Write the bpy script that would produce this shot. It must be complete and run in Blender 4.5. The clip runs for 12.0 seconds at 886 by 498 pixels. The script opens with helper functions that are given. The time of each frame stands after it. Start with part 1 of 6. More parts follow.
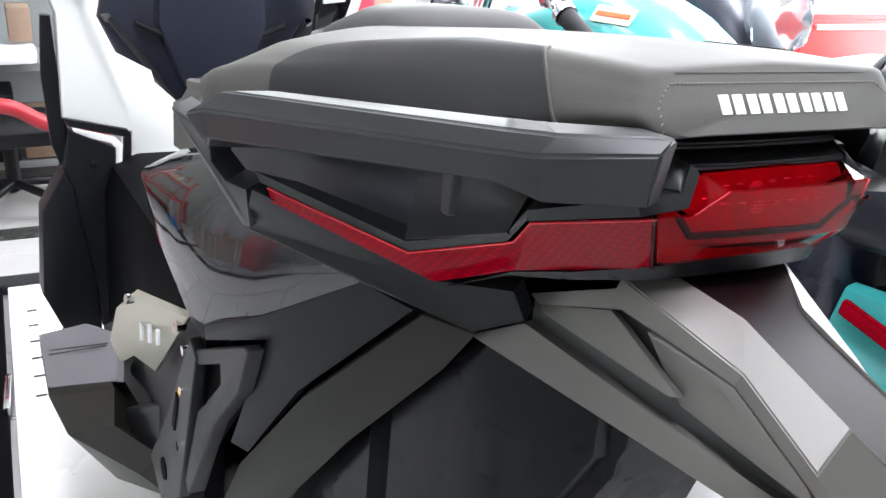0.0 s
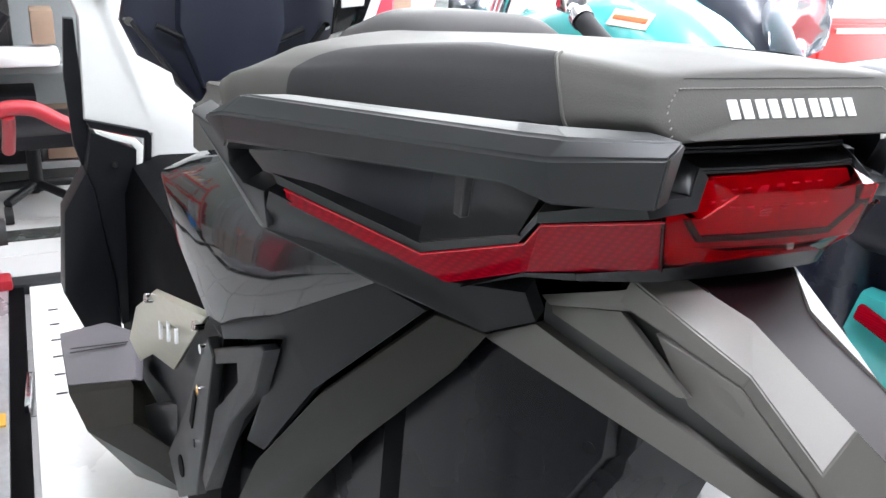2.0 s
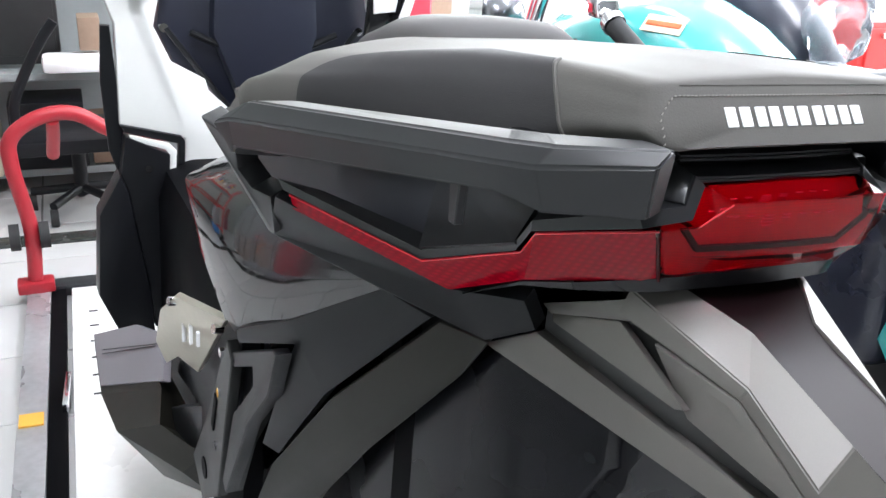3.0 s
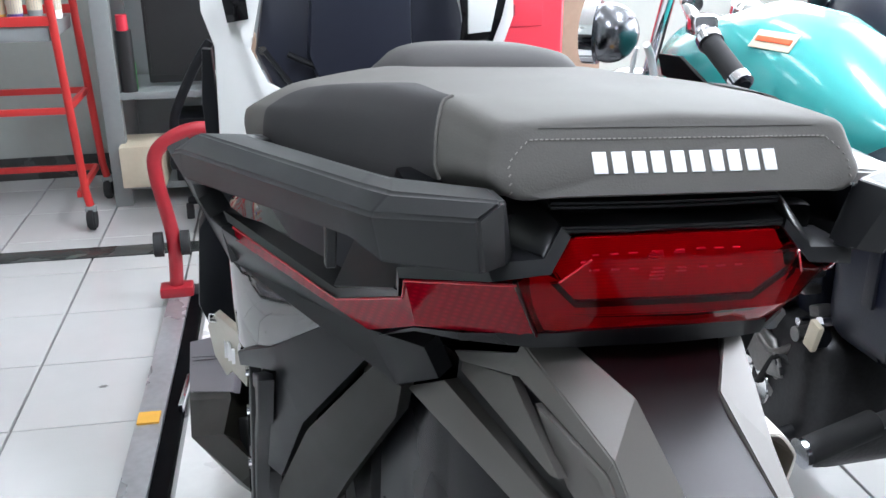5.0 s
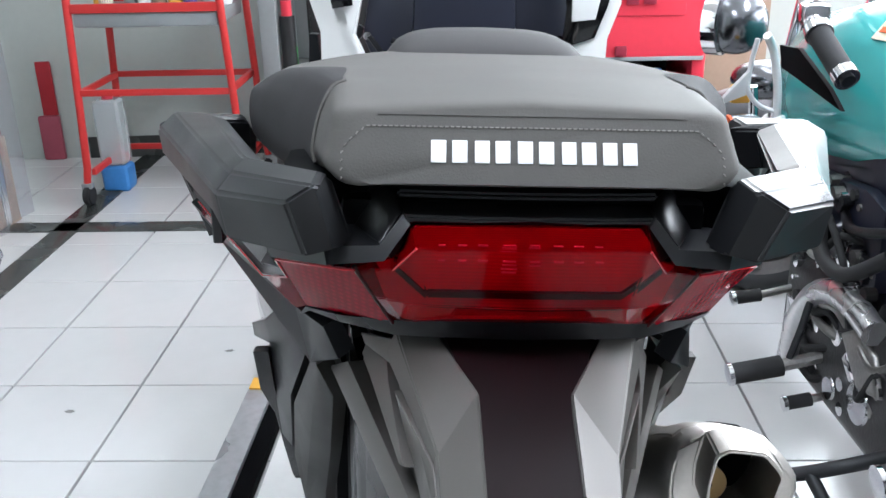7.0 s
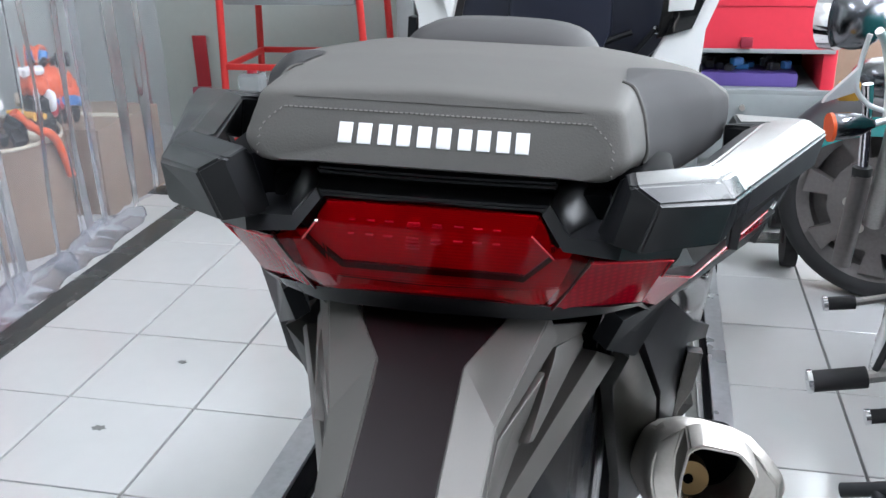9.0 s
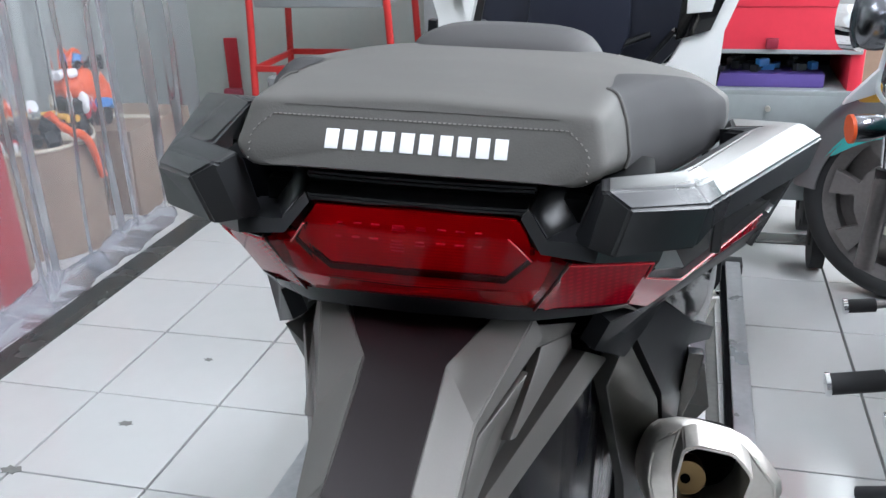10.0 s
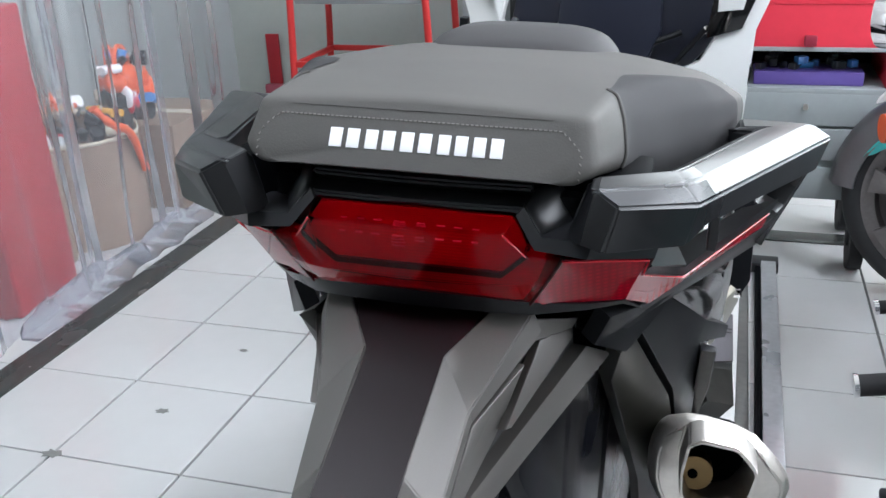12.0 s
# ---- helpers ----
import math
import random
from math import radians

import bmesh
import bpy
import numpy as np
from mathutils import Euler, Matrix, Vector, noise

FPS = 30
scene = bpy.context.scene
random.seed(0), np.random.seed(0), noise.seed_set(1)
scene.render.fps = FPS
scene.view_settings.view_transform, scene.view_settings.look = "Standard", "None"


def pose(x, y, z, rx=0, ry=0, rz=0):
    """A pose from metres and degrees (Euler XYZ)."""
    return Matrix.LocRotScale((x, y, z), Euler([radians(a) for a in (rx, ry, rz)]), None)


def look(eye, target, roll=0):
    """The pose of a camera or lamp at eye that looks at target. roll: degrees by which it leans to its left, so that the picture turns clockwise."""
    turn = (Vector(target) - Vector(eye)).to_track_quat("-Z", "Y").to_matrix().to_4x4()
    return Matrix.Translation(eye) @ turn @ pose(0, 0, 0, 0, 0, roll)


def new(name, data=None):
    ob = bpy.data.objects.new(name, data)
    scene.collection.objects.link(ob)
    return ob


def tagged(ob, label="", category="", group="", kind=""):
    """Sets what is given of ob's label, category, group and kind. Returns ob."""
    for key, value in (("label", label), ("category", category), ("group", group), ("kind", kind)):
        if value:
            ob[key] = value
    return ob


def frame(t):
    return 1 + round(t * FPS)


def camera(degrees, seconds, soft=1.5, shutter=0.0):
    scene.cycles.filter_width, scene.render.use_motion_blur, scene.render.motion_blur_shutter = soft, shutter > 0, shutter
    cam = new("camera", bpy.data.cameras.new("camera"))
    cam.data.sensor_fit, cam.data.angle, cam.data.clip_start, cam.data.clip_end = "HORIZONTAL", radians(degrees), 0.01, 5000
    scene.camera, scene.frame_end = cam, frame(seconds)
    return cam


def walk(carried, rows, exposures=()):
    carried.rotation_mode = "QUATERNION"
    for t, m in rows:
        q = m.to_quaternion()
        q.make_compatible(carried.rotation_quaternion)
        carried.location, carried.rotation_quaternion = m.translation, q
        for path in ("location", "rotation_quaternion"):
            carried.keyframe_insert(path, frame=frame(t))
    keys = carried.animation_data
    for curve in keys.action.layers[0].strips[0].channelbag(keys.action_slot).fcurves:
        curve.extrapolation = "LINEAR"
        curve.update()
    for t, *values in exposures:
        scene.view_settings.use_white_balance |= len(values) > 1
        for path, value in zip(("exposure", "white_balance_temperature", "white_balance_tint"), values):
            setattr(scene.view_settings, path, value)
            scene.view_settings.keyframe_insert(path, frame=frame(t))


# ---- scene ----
cam = camera(51.31, 12.0)
EXPOSE = -0.15
ROWS = [
    (0, -0.4060, -0.3441, 1.0463, 68.055, -2.759, -28.474),
    (0.5, -0.4072, -0.3468, 1.0465, 68.150, -2.843, -28.339),
    (1, -0.4090, -0.3479, 1.0486, 68.153, -2.863, -28.154),
    (1.5, -0.4096, -0.3507, 1.0493, 68.191, -2.856, -27.928),
    (2, -0.4078, -0.3538, 1.0493, 68.167, -2.677, -27.320),
    (2.5, -0.4003, -0.3571, 1.0495, 68.255, -2.445, -26.352),
    (3, -0.3810, -0.3645, 1.0510, 68.367, -2.105, -24.483),
    (5, -0.2125, -0.3949, 1.0636, 68.873, 0.281, -13.153),
    (5.5, -0.1633, -0.4061, 1.0597, 68.885, 0.546, -9.939),
    (6, -0.1255, -0.4144, 1.0597, 68.792, 0.884, -7.238),
    (6.5, -0.0880, -0.4173, 1.0600, 68.649, 1.074, -4.412),
    (7, -0.0468, -0.4174, 1.0600, 68.342, 1.342, -1.173),
    (7.5, -0.0078, -0.4229, 1.0603, 68.009, 1.425, 1.847),
    (9.5, 0.0992, -0.4474, 1.0696, 67.554, 1.634, 10.341),
    (10, 0.1107, -0.4517, 1.0727, 67.631, 1.975, 11.067),
    (10.5, 0.1205, -0.4541, 1.0742, 67.767, 1.877, 11.974),
    (11, 0.1283, -0.4575, 1.0771, 67.759, 1.990, 12.566),
    (11.5, 0.1334, -0.4613, 1.0790, 67.619, 2.244, 13.133),
    (12, 0.1380, -0.4636, 1.0786, 67.465, 2.329, 13.747),
]
walk(cam, [(t, pose(x, y, z, rx, ry, rz)) for t, x, y, z, rx, ry, rz in ROWS],
     exposures=[(0, EXPOSE + 0.64, 6560, 10), (2.5, EXPOSE + 0.62, 6560, 10), (5.0, EXPOSE + 0.12, 6300, 9), (5.8, EXPOSE + 0.17, 6250, 8), (7.5, EXPOSE + 0.07, 6250, 8), (9.5, EXPOSE - 0.09, 6280, 8.5), (12, EXPOSE - 0.16, 6280, 8.5)])

from mathutils.bvhtree import BVHTree

# ---- world and lights ----
world = bpy.data.worlds.new("world")
scene.world = world
world.use_nodes = True
wn = world.node_tree
sky = wn.nodes.new("ShaderNodeTexSky")
sky.sky_type, sky.sun_disc = "NISHITA", False
sky.sun_elevation, sky.sun_rotation = radians(50), radians(100)
wn.links.new(sky.outputs[0], wn.nodes["Background"].inputs[0])
wn.nodes["Background"].inputs[1].default_value = 0.10


def area_lamp(name, eye, target, sx, sy, watts, colour):
    data = bpy.data.lights.new(name, "AREA")
    data.shape, data.size, data.size_y, data.energy, data.color = "RECTANGLE", sx, sy, watts, colour
    ob = new(name, data)
    ob.matrix_world = look(eye, target)
    return ob


# x, y, watts
TUBES = [(-0.50, -0.45, 39), (-0.45, 1.9, 7), (1.32, 0.65, 80), (0.95, 2.5, 8)]
CEIL = 2.75
for lx, ly, watts in TUBES:
    area_lamp("tube_light", (lx, ly, CEIL - 0.10), (lx, ly, 0), 0.22, 1.2, watts, (0.895, 0.932, 1.045))
# daylight through the wide shop door beside the parked cruiser
area_lamp("door_light", (2.55, 1.35, 1.3), (0.3, 1.2, 0.5), 2.2, 2.2, 92, (0.895, 0.925, 1.03))
# daylight through the tall window in the far wall
area_lamp("window_light", (1.86, 3.41, 1.75), (1.45, 0.0, 1.2), 1.40, 1.60, 60, (0.88, 0.95, 1.0))


# ---- materials ----
def mat(name, colour, rough=0.5, metal=0.0, grain=60.0, vary=0.12, bump=0.0, coarse=5.0, coat=0.0, ior=1.5, spec=0.5, rvar=0.08):
    """Principled surface with a fine grain and a coarse, cloudy wear."""
    m = bpy.data.materials.new(name)
    m.use_nodes = True
    nt = m.node_tree
    bsdf = nt.nodes["Principled BSDF"]
    tc = nt.nodes.new("ShaderNodeTexCoord")
    fine = nt.nodes.new("ShaderNodeTexNoise")
    fine.inputs["Scale"].default_value, fine.inputs["Detail"].default_value = grain, 6
    big = nt.nodes.new("ShaderNodeTexNoise")
    big.inputs["Scale"].default_value, big.inputs["Detail"].default_value = coarse, 4
    for n in (fine, big):
        nt.links.new(tc.outputs["Object"], n.inputs["Vector"])
    mixer = nt.nodes.new("ShaderNodeMath")
    mixer.operation = "MULTIPLY_ADD"
    nt.links.new(fine.outputs[0], mixer.inputs[0])
    mixer.inputs[1].default_value = 0.5
    nt.links.new(big.outputs[0], mixer.inputs[2])
    ramp = nt.nodes.new("ShaderNodeMapRange")
    ramp.inputs[1].default_value, ramp.inputs[2].default_value = 0.45, 1.05
    ramp.inputs[3].default_value, ramp.inputs[4].default_value = 1 - vary, 1 + vary
    nt.links.new(mixer.outputs[0], ramp.inputs[0])
    tint = nt.nodes.new("ShaderNodeVectorMath")
    tint.operation = "SCALE"
    tint.inputs[0].default_value = colour
    nt.links.new(ramp.outputs[0], tint.inputs["Scale"])
    nt.links.new(tint.outputs[0], bsdf.inputs["Base Color"])
    rr = nt.nodes.new("ShaderNodeMapRange")
    rr.inputs[1].default_value, rr.inputs[2].default_value = 0.3, 0.7
    rr.inputs[3].default_value, rr.inputs[4].default_value = max(rough - rvar, 0.02), min(rough + rvar, 1)
    nt.links.new(big.outputs[0], rr.inputs[0])
    nt.links.new(rr.outputs[0], bsdf.inputs["Roughness"])
    bsdf.inputs["Metallic"].default_value = metal
    bsdf.inputs["IOR"].default_value = ior
    bsdf.inputs["Coat Weight"].default_value = coat
    bsdf.inputs["Specular IOR Level"].default_value = spec
    if bump:
        b = nt.nodes.new("ShaderNodeBump")
        b.inputs["Strength"].default_value, b.inputs["Distance"].default_value = bump, 0.002
        nt.links.new(fine.outputs[0], b.inputs["Height"])
        nt.links.new(b.outputs[0], bsdf.inputs["Normal"])
    return m


def glow(name, colour, power):
    m = bpy.data.materials.new(name)
    m.use_nodes = True
    bsdf = m.node_tree.nodes["Principled BSDF"]
    bsdf.inputs["Base Color"].default_value = (0.9, 0.9, 0.9, 1)
    bsdf.inputs["Emission Color"].default_value = (*colour, 1)
    bsdf.inputs["Emission Strength"].default_value = power
    return m


def clear(name, colour, rough=0.03, weight=1.0, ior=1.45):
    m = mat(name, colour, rough, grain=200, vary=0.03, rvar=0.01)
    b = m.node_tree.nodes["Principled BSDF"]
    b.inputs["Transmission Weight"].default_value = weight
    b.inputs["IOR"].default_value = ior
    return m


def ribbed(m, sx, sz, strength, dark):
    """Moulded prism cells: fine crossed ribs in relief and tone."""
    nt = m.node_tree
    bsdf = nt.nodes["Principled BSDF"]
    tc = nt.nodes.new("ShaderNodeTexCoord")
    waves = []
    for axis, scale in (("X", sx), ("Z", sz)):
        if not scale:
            continue
        w = nt.nodes.new("ShaderNodeTexWave")
        w.bands_direction = axis
        w.inputs["Scale"].default_value = scale
        nt.links.new(tc.outputs["Object"], w.inputs["Vector"])
        waves.append(w)
    out = waves[0].outputs[1]
    if len(waves) > 1:
        mul = nt.nodes.new("ShaderNodeMath")
        mul.operation = "MULTIPLY"
        nt.links.new(waves[0].outputs[1], mul.inputs[0])
        nt.links.new(waves[1].outputs[1], mul.inputs[1])
        out = mul.outputs[0]
    b = nt.nodes.new("ShaderNodeBump")
    b.inputs["Strength"].default_value, b.inputs["Distance"].default_value = strength, 0.001
    nt.links.new(out, b.inputs["Height"])
    nt.links.new(b.outputs[0], bsdf.inputs["Normal"])
    tone = nt.nodes.new("ShaderNodeMapRange")
    tone.inputs[3].default_value, tone.inputs[4].default_value = 1 - dark, 1.0 + dark
    nt.links.new(out, tone.inputs[0])
    old = bsdf.inputs["Base Color"].links[0].from_socket
    sc = nt.nodes.new("ShaderNodeVectorMath")
    sc.operation = "SCALE"
    nt.links.new(old, sc.inputs[0])
    nt.links.new(tone.outputs[0], sc.inputs["Scale"])
    nt.links.new(sc.outputs[0], bsdf.inputs["Base Color"])
    return m


M_VINYL = mat("grey_vinyl", (0.096, 0.092, 0.086), 0.64, grain=900, vary=0.08, bump=0.10, spec=0.10)
M_VINYL_MID = mat("charcoal_vinyl", (0.062, 0.060, 0.060), 0.62, grain=900, vary=0.08, bump=0.10, spec=0.12)
M_VINYL_DARK = mat("dark_vinyl", (0.036, 0.035, 0.036), 0.78, grain=1400, vary=0.15, bump=0.25, spec=0.20)
M_THREAD = mat("thread", (0.22, 0.205, 0.19), 0.8)
M_WHITE_INK = mat("white_print", (0.85, 0.85, 0.85), 0.5, vary=0.03)
M_BLACK = mat("black_plastic", (0.0065, 0.007, 0.009), 0.40, grain=1200, vary=0.12, bump=0.15, spec=0.26)
# black plastic; also puts the shade in gaps, holes and openings into colour
M_BLACK_DEEP = mat("black_plastic_and_gap_shade", (0.0015, 0.0016, 0.0024), 0.6, grain=400, spec=0.05)
M_NAVY_BLACK = mat("navy_black_plastic", (0.0020, 0.0022, 0.0042), 0.24, grain=300, vary=0.15, spec=0.14)
M_GLOSS_BLACK = mat("gloss_black", (0.005, 0.005, 0.0055), 0.06, rvar=0.02, spec=0.6)
M_RAIL = mat("rail_plastic", (0.012, 0.0125, 0.0140), 0.35, spec=0.44, grain=1500, vary=0.10, bump=0.04)
M_GREY = mat("matt_grey_paint", (0.118, 0.110, 0.102), 0.44, 0.34, grain=900, vary=0.06, rvar=0.03, spec=0.5)
# the cheek grey darkened to hold the shade inside the recess
M_RECESS = mat("recess_shaded_grey", (0.040, 0.039, 0.040), 0.35, grain=900, vary=0.03, rvar=0.0)
M_INNER = mat("inner_dark_plastic", (0.014, 0.015, 0.0195), 0.40, grain=500, vary=0.15, spec=0.45)
M_LIP = mat("satin_black_plastic", (0.0035, 0.0036, 0.0046), 0.34, grain=900, vary=0.1, spec=0.20)
M_DGREY = mat("dark_grey_paint", (0.0075, 0.0080, 0.0095), 0.36, grain=300, vary=0.10, spec=0.20)
M_WHITE = mat("white_paint", (0.80, 0.80, 0.78), 0.22, coat=0.6, vary=0.02)
M_STEEL = mat("brushed_steel", (0.62, 0.585, 0.54), 0.48, 1.0, grain=220, vary=0.10, bump=0.1)
M_CHROME_DARK = mat("smoked_chrome", (0.17, 0.175, 0.19), 0.22, 1.0, vary=0.1, rvar=0.04)
M_CHROME = mat("chrome", (0.78, 0.78, 0.80), 0.08, 1.0, vary=0.05, rvar=0.04)
M_ENGINE = mat("cast_aluminium", (0.30, 0.29, 0.28), 0.38, 1.0, grain=160, vary=0.25, bump=0.3)
M_ALU = mat("polished_cast_aluminium", (0.66, 0.65, 0.66), 0.28, 0.85, grain=140, vary=0.15, bump=0.15)
M_RUBBER = mat("rubber", (0.018, 0.018, 0.019), 0.75, grain=500, vary=0.2)
M_SILVER = mat("silver_paint", (0.72, 0.72, 0.73), 0.32, 0.3, vary=0.06)
M_TEAL = mat("teal_paint", (0.048, 0.385, 0.375), 0.22, coat=0.4, vary=0.03, rvar=0.03)
M_RED_STEEL = mat("red_powder_coat", (0.55, 0.030, 0.028), 0.38, vary=0.10)
M_CRIMSON = mat("crimson_powder_coat", (0.34, 0.014, 0.024), 0.40, vary=0.12)
M_RED_PLASTIC = mat("red_plastic", (0.62, 0.030, 0.055), 0.45, vary=0.08)
M_GREY_STEEL = mat("grey_enamel", (0.25, 0.27, 0.27), 0.40, vary=0.08)
M_DARK_STEEL = mat("dark_steel", (0.035, 0.037, 0.040), 0.45, 0.4, vary=0.25)
M_WALL = mat("wall_paint", (0.40, 0.425, 0.40), 0.6, grain=40, vary=0.05, bump=0.1, coarse=1.2)
# chosen dark for the unseen back wall, to limit what glossy parts reflect
M_WALL_DARK = mat("unseen_wall_dark", (0.10, 0.105, 0.11), 0.6, grain=40, vary=0.08, bump=0.1, coarse=1.2)
M_CEILING = mat("ceiling_paint", (0.75, 0.75, 0.73), 0.8, vary=0.03)
M_TILE = mat("white_floor_tile", (0.53, 0.53, 0.525), 0.14, grain=18, vary=0.035, coarse=1.5, rvar=0.06)
M_TILE_DARK = mat("dark_floor_tile", (0.045, 0.048, 0.046), 0.25, grain=30, vary=0.25)
M_GROUT = mat("grout", (0.18, 0.18, 0.17), 0.85, grain=80, vary=0.25)
M_CARD = mat("cardboard", (0.27, 0.19, 0.135), 0.8, grain=60, vary=0.12)
M_ORANGE = mat("orange_plastic", (0.75, 0.10, 0.02), 0.4)
M_YELLOW = mat("yellow_paint", (0.80, 0.42, 0.06), 0.5)
M_PLATE = mat("white_deck", (0.80, 0.80, 0.79), 0.32, vary=0.06)
M_PURPLE = mat("purple_plastic", (0.10, 0.065, 0.26), 0.45)
M_BLUE = mat("blue_plastic", (0.05, 0.22, 0.55), 0.4)
M_GREEN = mat("green_plastic", (0.06, 0.35, 0.08), 0.4)
M_LENS = clear("red_lens", (0.56, 0.0036, 0.022), 0.03, 1.0, 1.16)
M_LENS.node_tree.nodes["Principled BSDF"].inputs["Coat Weight"].default_value = 0.10
M_REFLECTOR = mat("red_reflector", (0.62, 0.005, 0.030), 0.35, grain=300, vary=0.14, coarse=30, spec=0.3)
# paler red that puts the highlight along lens edges into colour
M_LENS_EDGE = mat("lens_edge_highlight", (0.62, 0.015, 0.030), 0.15, vary=0.1, coat=0.3)
M_WING = mat("red_reflector_wing", (0.27, 0.0014, 0.010), 0.05, grain=350, vary=0.15, spec=0.07, rvar=0.02)
ribbed(M_WING, 75.0, 85.0, 0.0, 0.22)
ribbed(M_REFLECTOR, 0, 150.0, 0.05, 0.10)
# reflections on the unlit diodes, put into a pale colour
M_DIODE = mat("diode_glint", (0.88, 0.30, 0.32), 0.25, spec=0.5)
M_FLANK = mat("satin_charcoal", (0.0155, 0.0148, 0.0115), 0.40, grain=200, vary=0.12, spec=0.16)
M_HOLDER = mat("maroon_black_plastic", (0.0070, 0.0030, 0.0038), 0.34, grain=300, vary=0.12, spec=0.22)
M_HEEL = mat("beige_metal", (0.46, 0.43, 0.36), 0.35, 0.6, grain=120, vary=0.10)
M_MAT = mat("grey_rubber_mat", (0.20, 0.185, 0.205), 0.6, grain=400, vary=0.12, bump=0.3)
M_LENS_DARK = mat("dark_red_rib", (0.036, 0.0007, 0.002), 0.3, spec=0.12)
M_FILM = clear("clear_film", (0.60, 0.61, 0.65), 0.14, 0.86, 1.08)
M_FENDER = mat("satin_charcoal_metal", (0.15, 0.145, 0.15), 0.34, 0.75, grain=300, vary=0.12)
M_WHEEL = mat("dusty_cast_wheel", (0.17, 0.155, 0.15), 0.5, 0.45, grain=120, vary=0.25, bump=0.2)
M_SCREEN_DARK = mat("navy_inner_panel", (0.012, 0.014, 0.026), 0.35)
M_RAIL_STEEL = mat("worn_steel", (0.44, 0.45, 0.47), 0.30, 0.5, grain=60, vary=0.25)
M_CREAM = mat("cream_paper", (0.62, 0.55, 0.42), 0.6, vary=0.08)
M_NAVY = mat("navy_leather", (0.012, 0.014, 0.026), 0.33, grain=260, vary=0.2, bump=0.15)
M_ENGINE_DARK = mat("dark_cast_metal", (0.05, 0.05, 0.052), 0.40, 0.8, grain=160, vary=0.3, bump=0.3)
M_SADDLE = mat("black_leather", (0.012, 0.013, 0.020), 0.38, grain=300, vary=0.2, bump=0.2)
M_GREY_DARK = mat("dark_grey_plastic", (0.024, 0.0245, 0.025), 0.42, spec=0.3)
M_RED_DARK = mat("dark_red_plastic", (0.22, 0.012, 0.03), 0.45)
M_PINK = mat("faded_red_card", (0.30, 0.055, 0.085), 0.6)
M_BRASS = mat("heat_stained_brass", (0.45, 0.30, 0.14), 0.35, 1.0)
M_FILM2 = clear("clear_plastic", (0.85, 0.9, 0.92), 0.1, 0.7, 1.3)
M_TUBE = glow("lamp_tube", (0.95, 1.0, 0.98), 14.0)
M_DAY = glow("daylight", (0.93, 0.97, 1.0), 3.2)


# ---- mesh helpers ----
def part(name, bm, material, parent=None, label="", smooth=0.6):
    me = bpy.data.meshes.new(name)
    bmesh.ops.recalc_face_normals(bm, faces=bm.faces[:])
    bm.to_mesh(me)
    bm.free()
    me.materials.append(material)
    if smooth:
        for p in me.polygons:
            p.use_smooth = True
        me.set_sharp_from_angle(angle=smooth)
    ob = new(name, me)
    if parent:
        ob.parent = parent
    if label:
        tagged(ob, label)
    return ob


def thing(name, label, category, at=(0, 0, 0), rz=0.0, group="", kind=""):
    ob = new(name)
    ob.matrix_world = pose(*at, 0, 0, rz)
    return tagged(ob, label, category, group, kind)


def box(bm, c, size, bevel=0.0, rz=0.0, rx=0.0, ry=0.0, seg=2):
    r = bmesh.ops.create_cube(bm, size=1.0, matrix=pose(*c, rx, ry, rz) @ Matrix.Diagonal((*size, 1)))
    if bevel:
        edges = list({e for v in r["verts"] for e in v.link_edges})
        bmesh.ops.bevel(bm, geom=edges, offset=bevel, segments=seg, affect="EDGES", profile=0.6)
    return bm


def rod(bm, a, b, r, r2=None, seg=16):
    a, b = Vector(a), Vector(b)
    m = Matrix.Translation((a + b) / 2) @ (b - a).to_track_quat("Z", "Y").to_matrix().to_4x4()
    bmesh.ops.create_cone(bm, cap_ends=True, segments=seg, radius1=r, radius2=r if r2 is None else r2, depth=(b - a).length, matrix=m)
    return bm


def tube(bm, pts, r, seg=12, smooth=True):
    """A pipe through points; corners are rounded by a spline."""
    pts = [Vector(p) for p in pts]
    if smooth and len(pts) > 2:
        out = []
        for i in range(len(pts) - 1):
            p0, p1, p2, p3 = pts[max(i - 1, 0)], pts[i], pts[i + 1], pts[min(i + 2, len(pts) - 1)]
            for k in range(6):
                t = k / 6
                out.append(0.5 * ((2 * p1) + (p2 - p0) * t + (2 * p0 - 5 * p1 + 4 * p2 - p3) * t * t + (3 * p1 - p0 - 3 * p2 + p3) * t ** 3))
        pts = out + [pts[-1]]
    rings, up = [], Vector((0.13, 0.31, 0.94))
    for i, p in enumerate(pts):
        d = (pts[min(i + 1, len(pts) - 1)] - pts[max(i - 1, 0)]).normalized()
        a = d.cross(up).normalized()
        b = a.cross(d)
        rr = r[min(i * len(r) // len(pts), len(r) - 1)] if isinstance(r, (list, tuple)) else r
        rings.append([bm.verts.new(p + rr * (math.cos(2 * math.pi * k / seg) * a + math.sin(2 * math.pi * k / seg) * b)) for k in range(seg)])
    skin(bm, rings)
    return bm


def skin(bm, rings, caps=True, closed=True):
    n = len(rings[0])
    for a, b in zip(rings, rings[1:]):
        for k in range(n if closed else n - 1):
            bm.faces.new((a[k], a[(k + 1) % n], b[(k + 1) % n], b[k]))
    if caps and closed:
        bm.faces.new(rings[0][::-1])
        bm.faces.new(rings[-1])
    bm.normal_update()


def loft(sections, caps=True):
    bm = bmesh.new()
    skin(bm, [[bm.verts.new(p) for p in s] for s in sections], caps)
    return bm


